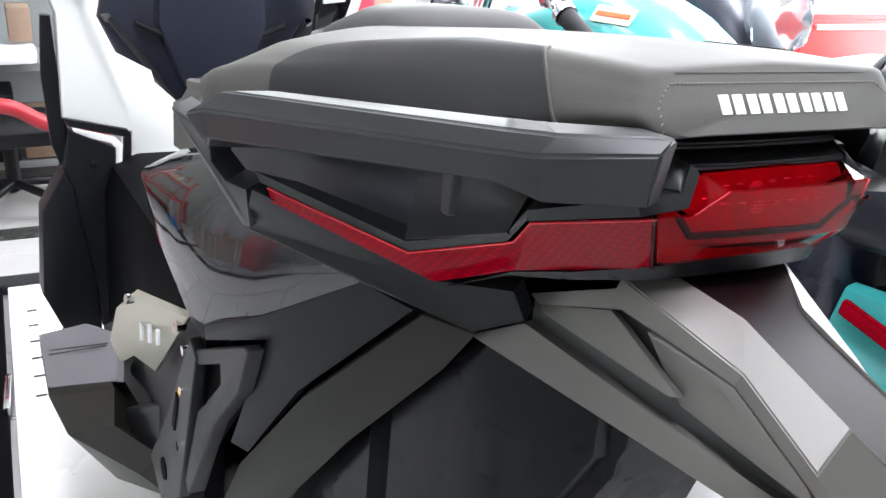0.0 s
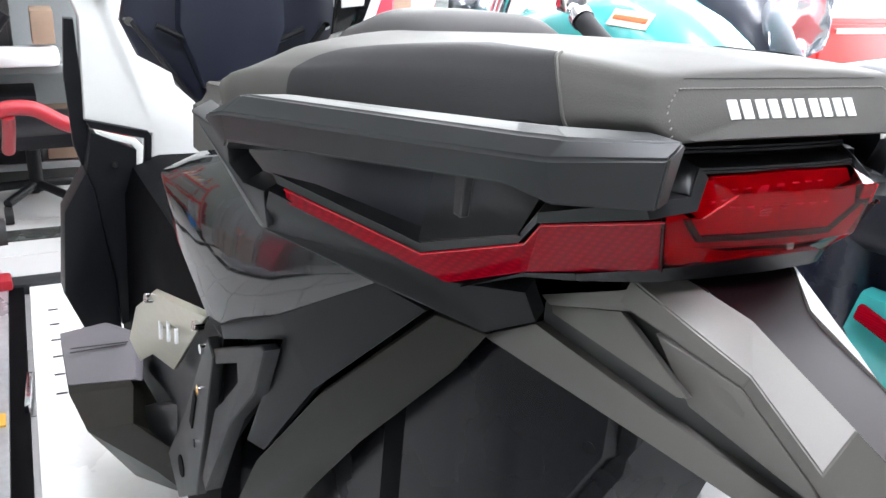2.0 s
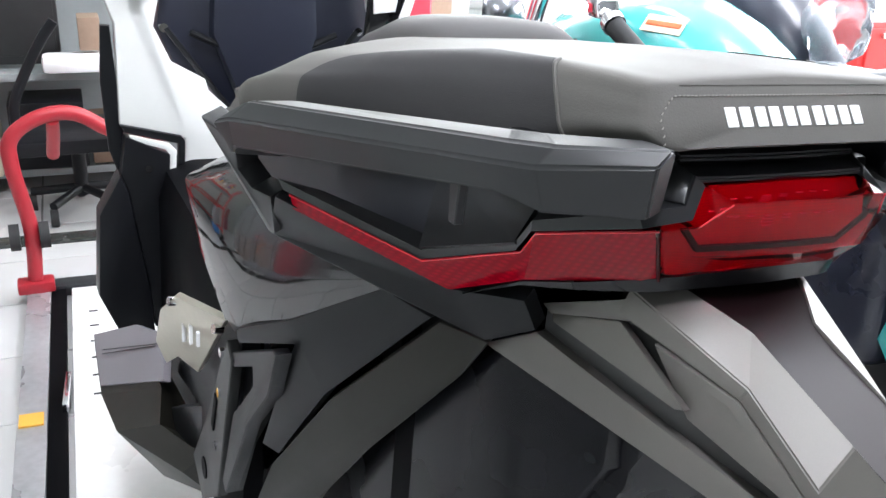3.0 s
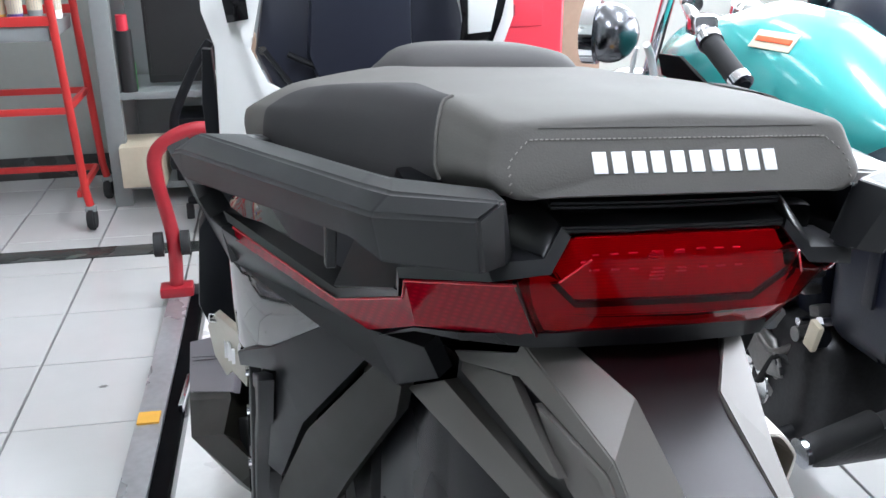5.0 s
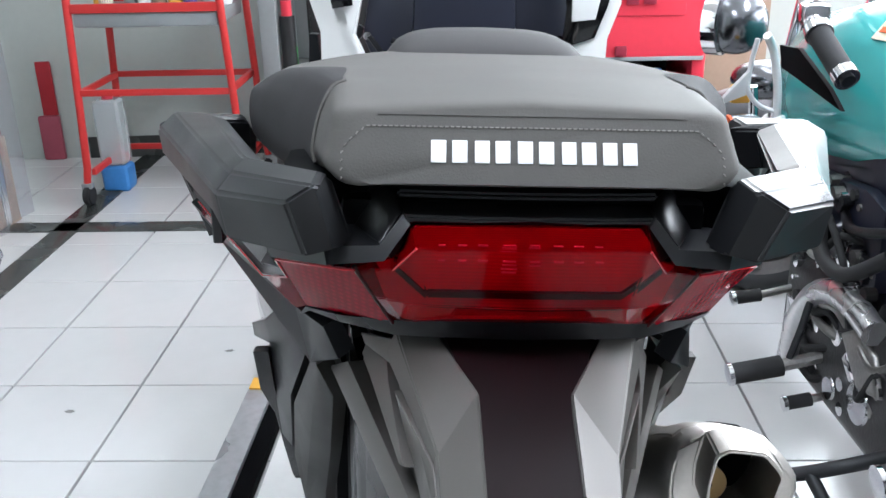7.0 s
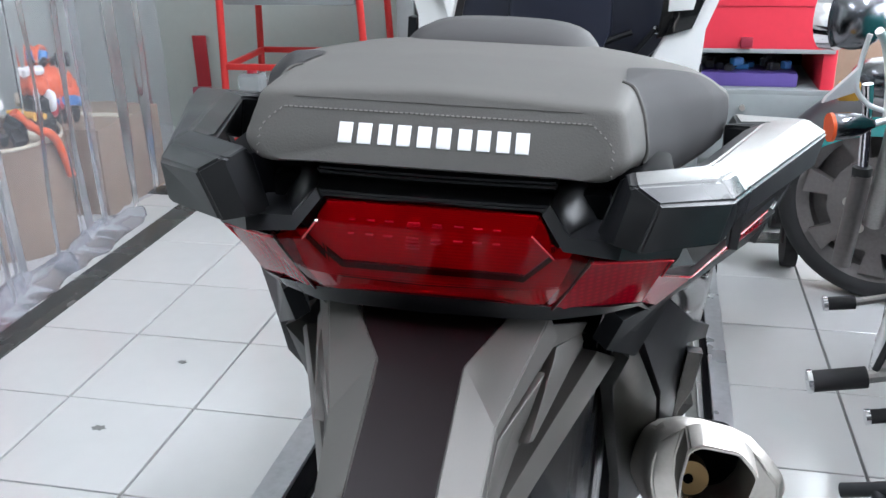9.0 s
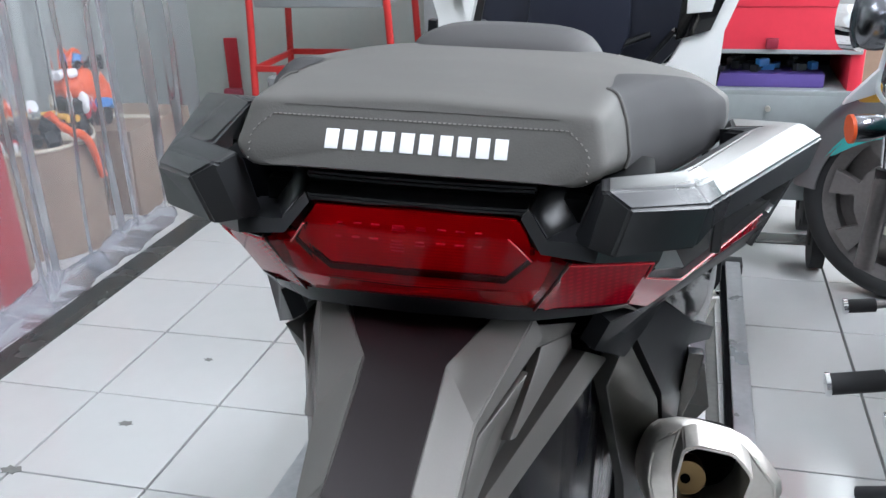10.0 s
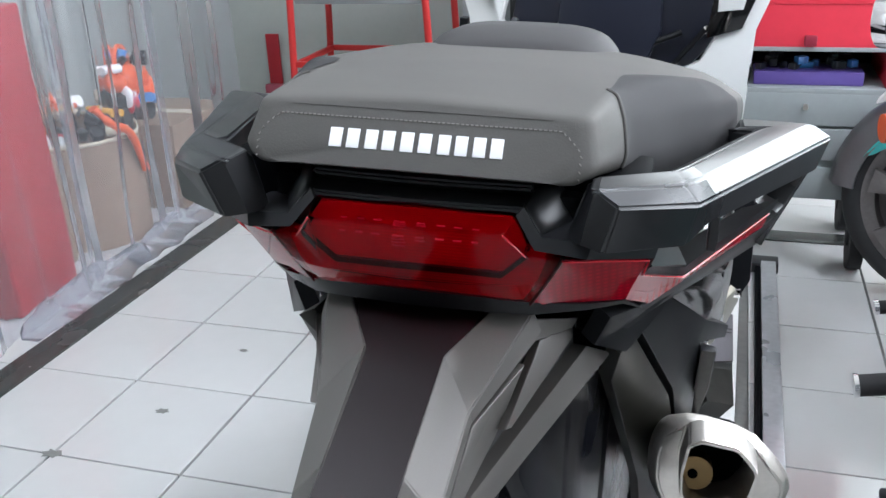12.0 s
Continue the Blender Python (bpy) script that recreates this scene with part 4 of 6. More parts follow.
        bm = loft([mir(s, r) for r in (
            [(-0.290, 1.10, 0.310), (-0.235, 0.98, 0.385), (-0.19, 1.0, 0.30), (-0.25, 1.12, 0.25)],
            [(-0.291, 1.000, 0.268), (-0.224, 0.822, 0.366), (-0.18, 0.86, 0.30), (-0.24, 1.0, 0.20)],
            [(-0.284, 0.845, 0.292), (-0.236, 0.760, 0.345), (-0.17, 0.80, 0.28), (-0.22, 0.85, 0.20)],
            [(-0.214, 0.720, 0.290), (-0.190, 0.690, 0.330), (-0.15, 0.70, 0.28), (-0.17, 0.72, 0.24)])])
        part("footboard_shell", bm, M_FLANK, scooter, "black footboard shell", smooth=0.3)
        bm = bmesh.new()
        plate(bm, mir(s, [(-0.215, 0.80, 0.345), (-0.190, 0.70, 0.40), (-0.190, 0.71, 0.31), (-0.214, 0.75, 0.285)]), 0.02, 0.003, push=(s, 0, 0))
        part("footboard_end", bm, M_RAIL, scooter)
    # dark inner shield with two ribs and a bolt each side
    bm = bmesh.new()
    plate(bm, [(-0.125, 1.30, 1.02), (FX * 2 + 0.165, 1.30, 1.02), (FX * 2 + 0.180, 1.26, 0.889), (FX * 2 + 0.180, 1.245, 0.803), (FX * 2 + 0.129, 1.24, 0.745), (FX * 2 + 0.072, 1.235, 0.715), (FX * 2 + 0.034, 1.23, 0.665), (-0.034, 1.23, 0.665), (-0.072, 1.235, 0.715), (-0.129, 1.24, 0.745), (-0.157, 1.245, 0.803), (-0.144, 1.26, 0.889)], 0.06, 0.006, push=(0, -1, 0))
    inner = part("inner_shield", bm, M_SCREEN_DARK, scooter, "dark navy inner leg shield")
    bm = bmesh.new()
    plate(bm, [(-0.06, 1.232, 1.0), (FX * 2 + 0.06, 1.232, 1.0), (FX * 2 + 0.07, 1.215, 0.80), (FX * 2 + 0.03, 1.2, 0.70), (-0.03, 1.2, 0.70), (-0.07, 1.215, 0.80)], 0.03, 0.012, push=(0, -1, 0))
    part("centre_hump", bm, M_SCREEN_DARK, inner)
    for s in SIDES:
        bm = bmesh.new()
        rod(bm, shield_pts(s, [(-0.144, 1.228, 0.806)])[0], shield_pts(s, [(-0.038, 1.215, 0.668)])[0], 0.005, seg=8)
        rod(bm, shield_pts(s, [(-0.105, 1.226, 0.800)])[0], shield_pts(s, [(0.035, 1.215, 0.742)])[0], 0.006, seg=8)
        part("rib", bm, M_DGREY, inner)
        bm = bmesh.new()
        rod(bm, shield_pts(s, [(-0.147, 1.226, 0.806)])[0], shield_pts(s, [(-0.147, 1.245, 0.806)])[0], 0.0075)
        part("bolt", bm, M_CHROME, inner)
        if s < 0:
            bm = bmesh.new()
            plate(bm, shield_pts(s, [(-0.215, 1.193, 0.905), (-0.175, 1.193, 0.908), (-0.170, 1.193, 0.862), (-0.205, 1.193, 0.855)]), 0.006, 0.002, push=(0, -1, 0))
            part("shield_vent", bm, M_GLOSS_BLACK, inner)
        else:
            bm = bmesh.new()
            plate(bm, shield_pts(s, [(-0.146, 1.193, 0.796), (-0.203, 1.193, 0.816), (-0.221, 1.193, 0.869), (-0.236, 1.20, 0.935), (-0.140, 1.20, 0.935), (-0.151, 1.193, 0.866)]), 0.006, 0.002, push=(0, -1, 0))
            vent = part("shield_vent", bm, M_GLOSS_BLACK, inner, "gloss black vent panel")
            bm = bmesh.new()
            plate(bm, shield_pts(s, [(-0.160, 1.186, 0.843), (-0.201, 1.186, 0.848), (-0.212, 1.19, 0.905), (-0.158, 1.19, 0.905)]), 0.004, 0.003, push=(0, -1, 0))
            part("vent_plate", bm, M_WHITE, vent, "white plate on the vent panel")
    # centre tunnel and rider seat
    bm = loft([[(-0.04, 1.20, 0.42), (0.09, 1.20, 0.42), (0.13, 1.20, 0.3), (-0.10, 1.20, 0.3)], [(-0.09, 0.75, 0.56), (0.09, 0.75, 0.56), (0.15, 0.75, 0.36), (-0.15, 0.75, 0.36)]])
    part("tunnel", bm, M_BLACK_DEEP, scooter)
    bm = loft([[(-0.15, 0.48, 0.83), (-0.1, 0.48, 0.86), (0.1, 0.48, 0.86), (0.15, 0.48, 0.83), (0.15, 0.48, 0.72), (-0.15, 0.48, 0.72)], [(-0.12, 0.92, 0.76), (-0.08, 0.92, 0.78), (0.08, 0.92, 0.78), (0.12, 0.92, 0.76), (0.12, 0.92, 0.66), (-0.12, 0.92, 0.66)]])
    bmesh.ops.bevel(bm, geom=bm.edges[:], offset=0.02, segments=3, affect="EDGES")
    part("rider_seat", bm, M_VINYL, scooter, "grey rider seat", smooth=1.0)


front_body()


def muffler():
    """Hexagonal can on the right flank, its outlet open to the back."""
    cx, cz = 0.205, 0.612
    outer = [(0.147, 0.625), (0.155, 0.652), (0.180, 0.660), (0.226, 0.651), (0.248, 0.630), (0.266, 0.606), (0.260, 0.575), (0.235, 0.550), (0.200, 0.542), (0.165, 0.555), (0.148, 0.590)]
    outer = clipped(outer, 0.22)
    inner = [(0.174, 0.630), (0.177, 0.656), (0.186, 0.661), (0.213, 0.658), (0.222, 0.648), (0.229, 0.639), (0.225, 0.615), (0.216, 0.600), (0.200, 0.592), (0.182, 0.597), (0.175, 0.612)]
    inner = clipped(inner)
    bm = bmesh.new()

    def ring(pts, y, k=1.0, dz=0.0):
        return [bm.verts.new((cx + (x - cx) * k, y, cz + (z - cz) * k + dz)) for x, z in pts]
    skin(bm, [ring(inner, 0.235, 0.95, -0.01), ring(inner, 0.178, 0.985), ring(inner, 0.171, 1.0), ring(inner, 0.171, 1.05), ring(inner, 0.174, 1.08), ring(inner, 0.202, 1.10), ring(outer, 0.206, 0.86), ring(outer, 0.211, 0.95), ring(outer, 0.218, 0.99), ring(outer, 0.226, 1.0, -0.004), ring(outer, 0.26, 1.0, -0.026), ring(outer, 0.30, 0.97, -0.055), ring(outer, 0.55, 0.85, -0.20), ring(outer, 0.62, 0.6, -0.23)], caps=False)
    bmesh.ops.bevel(bm, geom=[e for e in bm.edges if e.is_manifold and e.calc_face_angle(0) > 0.45], offset=0.0016, segments=2, affect="EDGES")
    can = part("muffler", bm, M_STEEL, scooter, "brushed steel hexagonal muffler", smooth=0.5)
    # black plate as the shade deep in the open outlet
    bm = bmesh.new()
    plate(bm, [(cx + (x - cx) * 0.97, 0.228, cz + (z - cz) * 0.97 - 0.008) for x, z in inner], 0.004, push=(0, -1, 0))
    part("outlet_shade", bm, M_BLACK_DEEP, can)
    bm = bmesh.new()
    rod(bm, (0.186, 0.206, 0.609), (0.186, 0.230, 0.603), 0.0145, seg=24)
    pipe = part("outlet_pipe", bm, M_BRASS, can, "heat-stained outlet pipe")
    # black disc as the shade inside the pipe
    bm = bmesh.new()
    rod(bm, (0.184, 0.2048, 0.6085), (0.184, 0.207, 0.608), 0.0042, seg=20)
    part("pipe_bore", bm, M_BLACK_DEEP, pipe)


muffler()


# ---- lift under the scooter ----
def lift():
    deck = thing("scooter_lift", "low lift with worn steel rails and white perforated deck", "vehicle lift", (0, 1.36, 0), -3.6)
    bm = bmesh.new()
    box(bm, (-0.03, -0.60, 0.012), (0.66, 2.6, 0.020), 0.003)
    plate_ob = part("deck_plate", bm, M_PLATE, deck, "white perforated deck plate")
    for i in range(9):
        for j in range(12):
            if (i + j) % 2 == 0:
                bm = bmesh.new()
                box(bm, (-0.31 + i * 0.07, 0.09 + j * 0.042, 0.0225), (0.022, 0.007, 0.002), 0.0008, seg=1)
                part("deck_slot", bm, M_DARK_STEEL, plate_ob)
    for s, x, w in ((-1, -0.437, 0.056), (1, 0.373, 0.040)):
        bm = bmesh.new()
        box(bm, (x, -0.61, 0.016), (w, 2.6, 0.032), 0.004)
        part("side_rail", bm, M_RAIL_STEEL, deck, "worn grey steel side rail")
        bm = bmesh.new()
        c = 0.036 if s < 0 else 0.014
        box(bm, (x - s * (w / 2 + c / 2), -0.61, 0.012), (c, 2.6, 0.022), 0.002)
        part("rail_channel", bm, M_BLACK_DEEP, deck, "black channel inside the rail")
    bm = bmesh.new()
    box(bm, (-0.03, 0.70, 0.016), (0.86, 0.06, 0.030), 0.004)
    part("end_rail", bm, M_DARK_STEEL, deck, "dark steel end rail")
    bm = bmesh.new()
    box(bm, (-0.438, 0.0, 0.0345), (0.046, 0.046, 0.005), 0.001)
    part("rail_marker", bm, M_YELLOW, deck, "yellow marker tag")
    bm = bmesh.new()
    box(bm, (-0.372, 0.10, 0.032), (0.012, 0.14, 0.02), 0.003, rz=-3)
    part("latch", bm, M_CHROME, deck, "bright latch bar")


lift()


# ---- the teal cruiser beside it ----
def cruiser():
    ox, oy = 0.76, 1.0
    c = thing("cruiser_motorcycle", "teal classic cruiser motorcycle with chrome handlebar and engine", "motorcycle", (ox, oy, 0))

    def W(*p):
        return Vector((p[0] - ox, p[1] - oy, p[2]))

    secs = []
    for y, w, zb, zt in ((0.70, 0.035, 0.700, 0.738), (0.735, 0.065, 0.685, 0.762), (0.78, 0.090, 0.668, 0.788), (0.84, 0.112, 0.642, 0.82), (0.91, 0.128, 0.622, 0.853), (1.0, 0.139, 0.603, 0.878), (1.1, 0.143, 0.587, 0.882), (1.22, 0.140, 0.578, 0.850), (1.34, 0.124, 0.588, 0.825), (1.43, 0.08, 0.61, 0.77)):
        secs.append([p - Vector((0, oy, 0)) for p in rounded([Vector((a * w, y, zb + b * (zt - zb))) for a, b in ((-0.8, 0.0), (-1.05, 0.22), (-1.06, 0.55), (-0.85, 0.85), (-0.35, 1.0), (0.35, 1.0), (0.85, 0.85), (1.06, 0.55), (1.05, 0.22), (0.8, 0.0))], 3)])
    tank_bm = loft(secs)
    bmesh.ops.recalc_face_normals(tank_bm, faces=tank_bm.faces[:])
    tank_hull = BVHTree.FromBMesh(tank_bm)
    tank = part("fuel_tank", tank_bm, M_TEAL, c, "glossy teal fuel tank", smooth=1.2)
    bm = bmesh.new()
    rod(bm, W(0.750, 1.21, 0.845), W(0.750, 1.205, 0.862), 0.033, seg=28)
    rod(bm, W(0.750, 1.205, 0.862), W(0.750, 1.203, 0.870), 0.026, 0.018, seg=28)
    part("filler_cap", bm, M_CHROME, tank, "chrome filler cap")

    def on_tank(aim, lift):
        eye = W(-0.2, -0.4, 1.06)
        spot, n, _, _ = tank_hull.ray_cast(eye, (W(*aim) - eye).normalized())
        q = n.to_track_quat("Z", "Y")
        return Matrix.Translation(spot + n * lift) @ q.to_matrix().to_4x4()
    m = on_tank((0.680, 1.000, 0.829), 0.0015)
    bm = bmesh.new()
    box(bm, (0, 0, 0), (0.085, 0.036, 0.002), 0.0008)
    badge = part("tank_badge", bm, M_CREAM, tank, "cream tank badge with an orange stripe")
    badge.matrix_basis = m
    bm = bmesh.new()
    box(bm, (0, 0, 0.0018), (0.072, 0.010, 0.0016), 0.0005)
    part("stripe", bm, M_ORANGE, badge)
    # handlebar on full lock, left grip swung back
    bm = bmesh.new()
    tube(bm, [W(0.512, 0.915, 0.851), W(0.530, 1.02, 0.885), W(0.60, 1.18, 0.905), W(0.69, 1.33, 0.90), W(0.745, 1.43, 0.90), W(0.83, 1.50, 0.91), W(0.92, 1.55, 0.89), W(0.98, 1.50, 0.85)], 0.011)
    bar = part("handlebar", bm, M_CHROME, c, "chrome handlebar")
    bm = bmesh.new()
    rod(bm, W(0.520, 0.826, 0.803), W(0.512, 0.905, 0.846), 0.0165, seg=20)
    grip = part("grip", bm, M_RUBBER, bar, "black rubber grip")
    for p, q, r in (((0.521, 0.818, 0.799), (0.5195, 0.832, 0.8065), 0.0178), ((0.512, 0.905, 0.846), (0.513, 0.918, 0.853), 0.020)):
        bm = bmesh.new()
        rod(bm, W(*p), W(*q), r, seg=20)
        part("grip_collar", bm, M_CHROME, grip, "chrome collar")
    bm = bmesh.new()
    rod(bm, W(0.5215, 0.8145, 0.797), W(0.521, 0.819, 0.7995), 0.010)
    part("grip_cap", bm, M_BLACK, grip)
    bm = bmesh.new()
    box(bm, W(0.520, 0.955, 0.868), (0.040, 0.05, 0.034), 0.010, rz=-8)
    part("switch_box", bm, M_CHROME, bar, "chrome switch housing")
    for p, q in (((0.54, 1.03, 0.89), (0.56, 1.08, 0.92)), ((0.64, 1.19, 0.90), (0.66, 1.25, 0.90)), ((0.69, 1.33, 0.915), (0.76, 1.42, 0.905))):
        bm = bmesh.new()
        rod(bm, W(*p), W(*q), 0.018)
        part("clamp", bm, M_CHROME, bar, "chrome clamp")
    bm = bmesh.new()
    plate(bm, [W(0.566, 1.195, 0.784), W(0.566, 1.110, 0.792), W(0.572, 0.990, 0.750), W(0.575, 0.945, 0.724), W(0.568, 1.060, 0.738), W(0.562, 1.165, 0.750)], 0.008, 0.002, push=(-1, -0.4, 0))
    part("cable_guard", bm, M_BLACK_DEEP, bar, "black triangular cable guard")
    for pts, r in (([(0.545, 1.20, 0.80), (0.566, 1.22, 0.77), (0.580, 1.22, 0.71), (0.585, 1.22, 0.645)], 0.0075),
                   ([(0.540, 1.23, 0.79), (0.532, 1.23, 0.745), (0.528, 1.22, 0.700), (0.550, 1.22, 0.672), (0.580, 1.22, 0.66)], 0.0045)):
        bm = bmesh.new()
        tube(bm, [W(*p) for p in pts], r)
        part("fork_yoke", bm, M_SILVER, bar, "silver painted fork yoke")
    bm = bmesh.new()
    plate(bm, [W(0.476, 1.22, 0.672), W(0.480, 1.22, 0.682), W(0.528, 1.22, 0.735), W(0.530, 1.22, 0.692)], 0.012, 0.003, push=(0, -1, 0))
    part("lamp_bracket", bm, M_SILVER, bar, "pale silver lamp bracket")
    bm = bmesh.new()
    box(bm, W(0.524, 1.25, 0.688), (0.036, 0.02, 0.034), 0.006)
    part("side_marker", bm, M_YELLOW, bar, "amber side marker")
    # headlight shell and fork turned with the bar
    bm = bmesh.new()
    bmesh.ops.create_uvsphere(bm, u_segments=28, v_segments=16, radius=0.060, matrix=Matrix.Translation(W(0.552, 1.39, 0.795)))
    shell = part("headlight", bm, M_CHROME_DARK, c, "round smoked chrome headlight shell", smooth=1.5)
    bm = bmesh.new()
    rod(bm, W(0.534, 1.402, 0.795), W(0.512, 1.418, 0.795), 0.064, seg=32)
    part("bezel", bm, M_CHROME, shell, "chrome bezel")
    bm = bmesh.new()
    skin(bm, [[bm.verts.new(W(0.482 + 0.075 * u, 1.178 + 0.012 * u, 0.641 + 0.004 * u) + Vector((-0.12 * r * math.cos(a), 0.99 * r * math.cos(a), r * math.sin(a)))) for a in (2 * math.pi * q / 24 for q in range(24))] for u, r in ((0, 0.022), (0.05, 0.0235), (0.4, 0.0235), (0.7, 0.019), (0.9, 0.010), (1.0, 0.007))])
    signal = part("turn_signal", bm, M_CHROME_DARK, c, "smoked chrome turn signal with an orange lens", smooth=1.2)
    bm = bmesh.new()
    rod(bm, W(0.553, 1.189, 0.645), W(0.590, 1.20, 0.652), 0.006)
    part("stem", bm, M_SILVER, signal)
    bm = bmesh.new()
    rod(bm, W(0.486, 1.1785, 0.641), W(0.4805, 1.1778, 0.6408), 0.0250, 0.0245, seg=28)
    part("lens", bm, M_ORANGE, signal, "orange lens")
    # crash bar beside the front wheel
    bm = bmesh.new()
    tube(bm, [W(*p) for p in [(0.585, 1.360, 0.677), (0.590, 1.360, 0.634), (0.598, 1.360, 0.513)]], 0.010)
    guard = part("crash_bar", bm, M_CHROME, c, "chrome crash bar with a dull lower sleeve")
    bm = bmesh.new()
    tube(bm, [W(*p) for p in [(0.599, 1.360, 0.500), (0.592, 1.360, 0.403), (0.584, 1.360, 0.312)]], 0.019)
    part("sleeve", bm, M_WHEEL, guard, "dull metal sleeve")
    bm = bmesh.new()
    rod(bm, W(*(0.598, 1.360, 0.516)), W(*(0.598, 1.360, 0.495)), 0.018)
    part("cuff", bm, M_RUBBER, guard, "black rubber cuff")
    d = Vector((-0.882, 0.471, 0))
    n = Vector((0.471, 0.882, 0))
    hub = Vector((0.818, 1.90, 0.265))
    for k in (-1, 1):
        bm = bmesh.new()
        rod(bm, W(*(hub + n * 0.085 * k)), W(*(Vector((0.745, 1.52, 0.86)) + n * 0.075 * k)), 0.015)
        leg = part("fork_leg", bm, M_CHROME, c, "chrome fork leg")
        bm = bmesh.new()
        rod(bm, W(*(hub + n * 0.085 * k + Vector((0, 0, -0.03)))), W(*((hub * 0.55 + Vector((0.745, 1.52, 0.86)) * 0.45) + n * 0.085 * k)), 0.026)
        part("slider", bm, M_ENGINE, leg, "cast lower slider")
    # front wheel
    turn = Matrix.Translation(W(*hub)) @ Matrix(((d.x, n.x, 0, 0), (d.y, n.y, 0, 0), (0, 0, 1, 0), (0, 0, 0, 1)))

    def ring_profile(profile, seg=56):
        bm = bmesh.new()
        rings = []
        for i in range(seg):
            a = 2 * math.pi * i / seg
            rings.append([bm.verts.new(turn @ Vector((r * math.cos(a), w, r * math.sin(a)))) for r, w in profile])
        skin(bm, rings + [rings[0]], caps=False)
        return bm
    tyre = [(0.200, -0.04), (0.223, -0.055), (0.249, -0.047), (0.264, -0.018), (0.264, 0.018), (0.249, 0.047), (0.223, 0.055), (0.200, 0.04)]
    wheel = part("front_wheel", ring_profile(tyre), M_RUBBER, c, "black front tyre on a wire wheel", smooth=1.2)
    part("rim", ring_profile([(0.177, -0.03), (0.210, -0.046), (0.218, -0.034), (0.192, 0.0), (0.218, 0.034), (0.210, 0.046), (0.177, 0.03)]), M_WHEEL, wheel, "dull metal rim", smooth=1.0)
    bm = bmesh.new()
    rod(bm, turn @ Vector((0, -0.05, 0)), turn @ Vector((0, 0.05, 0)), 0.035, seg=24)
    part("hub", bm, M_ENGINE, wheel)
    bm = bmesh.new()
    rod(bm, turn @ Vector((0, -0.052, 0)), turn @ Vector((0, -0.056, 0)), 0.125, seg=36)
    part("brake_disc", bm, M_WHEEL, wheel, "dark steel brake disc")
    bm = bmesh.new()
    rod(bm, turn @ Vector((0, 0.004, 0)), turn @ Vector((0, 0.016, 0)), 0.192, seg=40)
    part("wheel_web", bm, M_WHEEL, wheel, "dull cast wheel web")
    for k in range(7):
        a = 2 * math.pi * k / 7 + 0.2
        bm = bmesh.new()
        plate(bm, [turn @ Vector((r * math.cos(a + q), -0.022, r * math.sin(a + q))) for r, q in ((0.04, -0.5), (0.04, 0.5), (0.12, 0.13), (0.190, 0.17), (0.190, -0.17), (0.12, -0.13))], 0.03, 0.004, push=n)
        part("cast_spoke", bm, M_WHEEL, wheel)
    for k in range(6):
        a = 2 * math.pi * k / 6
        bm = bmesh.new()
        rod(bm, turn @ Vector((0.075 * math.cos(a), -0.056, 0.075 * math.sin(a))), turn @ Vector((0.075 * math.cos(a), -0.064, 0.075 * math.sin(a))), 0.011, seg=12)
        part("disc_bolt", bm, M_STEEL, wheel)
    bm = bmesh.new()
    rings = []
    for i in range(29):
        a = math.radians(3 + 160 * i / 28)
        prof = [(0.221, -0.070), (0.271, -0.067), (0.295, -0.036), (0.300, 0), (0.295, 0.036), (0.271, 0.067), (0.221, 0.070), (0.221, 0.064), (0.267, 0.061), (0.288, 0), (0.267, -0.061), (0.221, -0.064)]
        rings.append([bm.verts.new(turn @ Vector((r * math.cos(a), w, r * math.sin(a)))) for r, w in prof])
    skin(bm, rings)
    fender = part("front_fender", bm, M_FENDER, c, "satin charcoal front fender with teal sides", smooth=1.0)
    for k in (-1, 1):
        bm = bmesh.new()
        rings = []
        for i in range(27):
            a = math.radians(26 + 132 * i / 26)
            low = 0.226 - 0.048 * max(0.0, math.sin(math.pi * i / 26)) ** 0.6
            rings.append([bm.verts.new(turn @ Vector((r * math.cos(a), w * k, r * math.sin(a)))) for r, w in ((low, 0.066), (0.228, 0.0715), (0.228, 0.066), (low, 0.062))])
        skin(bm, rings)
        part("fender_side", bm, M_TEAL, fender, "teal fender side", smooth=1.0)
    bm = bmesh.new()
    bmesh.ops.create_uvsphere(bm, u_segments=24, v_segments=12, radius=1, matrix=Matrix.Translation(W(0.66, 1.50, 0.66)) @ Matrix.Diagonal((0.07, 0.08, 0.04, 1)))
    part("horn_cover", bm, M_CHROME_DARK, c, "chrome horn cover", smooth=1.4)
    # engine: crankcase, finned cylinder, covers, pipes
    bm = bmesh.new()
    box(bm, W(0.735, 0.90, 0.33), (0.27, 0.50, 0.24), 0.05, seg=4)
    eng = part("engine", bm, M_ENGINE_DARK, c, "cast metal engine with chrome covers", smooth=0.9)
    for k in range(9):
        bm = bmesh.new()
        box(bm, W(0.735, 1.02 + 0.004 * k, 0.455 + 0.022 * k), (0.20, 0.20, 0.007), 0.002, rx=-12, seg=1)
        part("cooling_fin", bm, M_ENGINE_DARK, eng)
    for (y, z, r, w) in ((0.905, 0.368, 0.036, 0.026), (0.80, 0.300, 0.050, 0.030), (1.08, 0.30, 0.040, 0.03), (0.90, 0.27, 0.034, 0.03)):
        bm = bmesh.new()
        rod(bm, W(0.625, y, z), W(0.625 - w, y, z), r, r * 0.85, seg=32)
        bmesh.ops.bevel(bm, geom=[e for e in bm.edges if e.calc_face_angle(0) > 0.8], offset=0.01, segments=3, affect="EDGES")
        part("side_cover", bm, M_CHROME, eng, "polished engine cover", smooth=0.8)
    bm = bmesh.new()
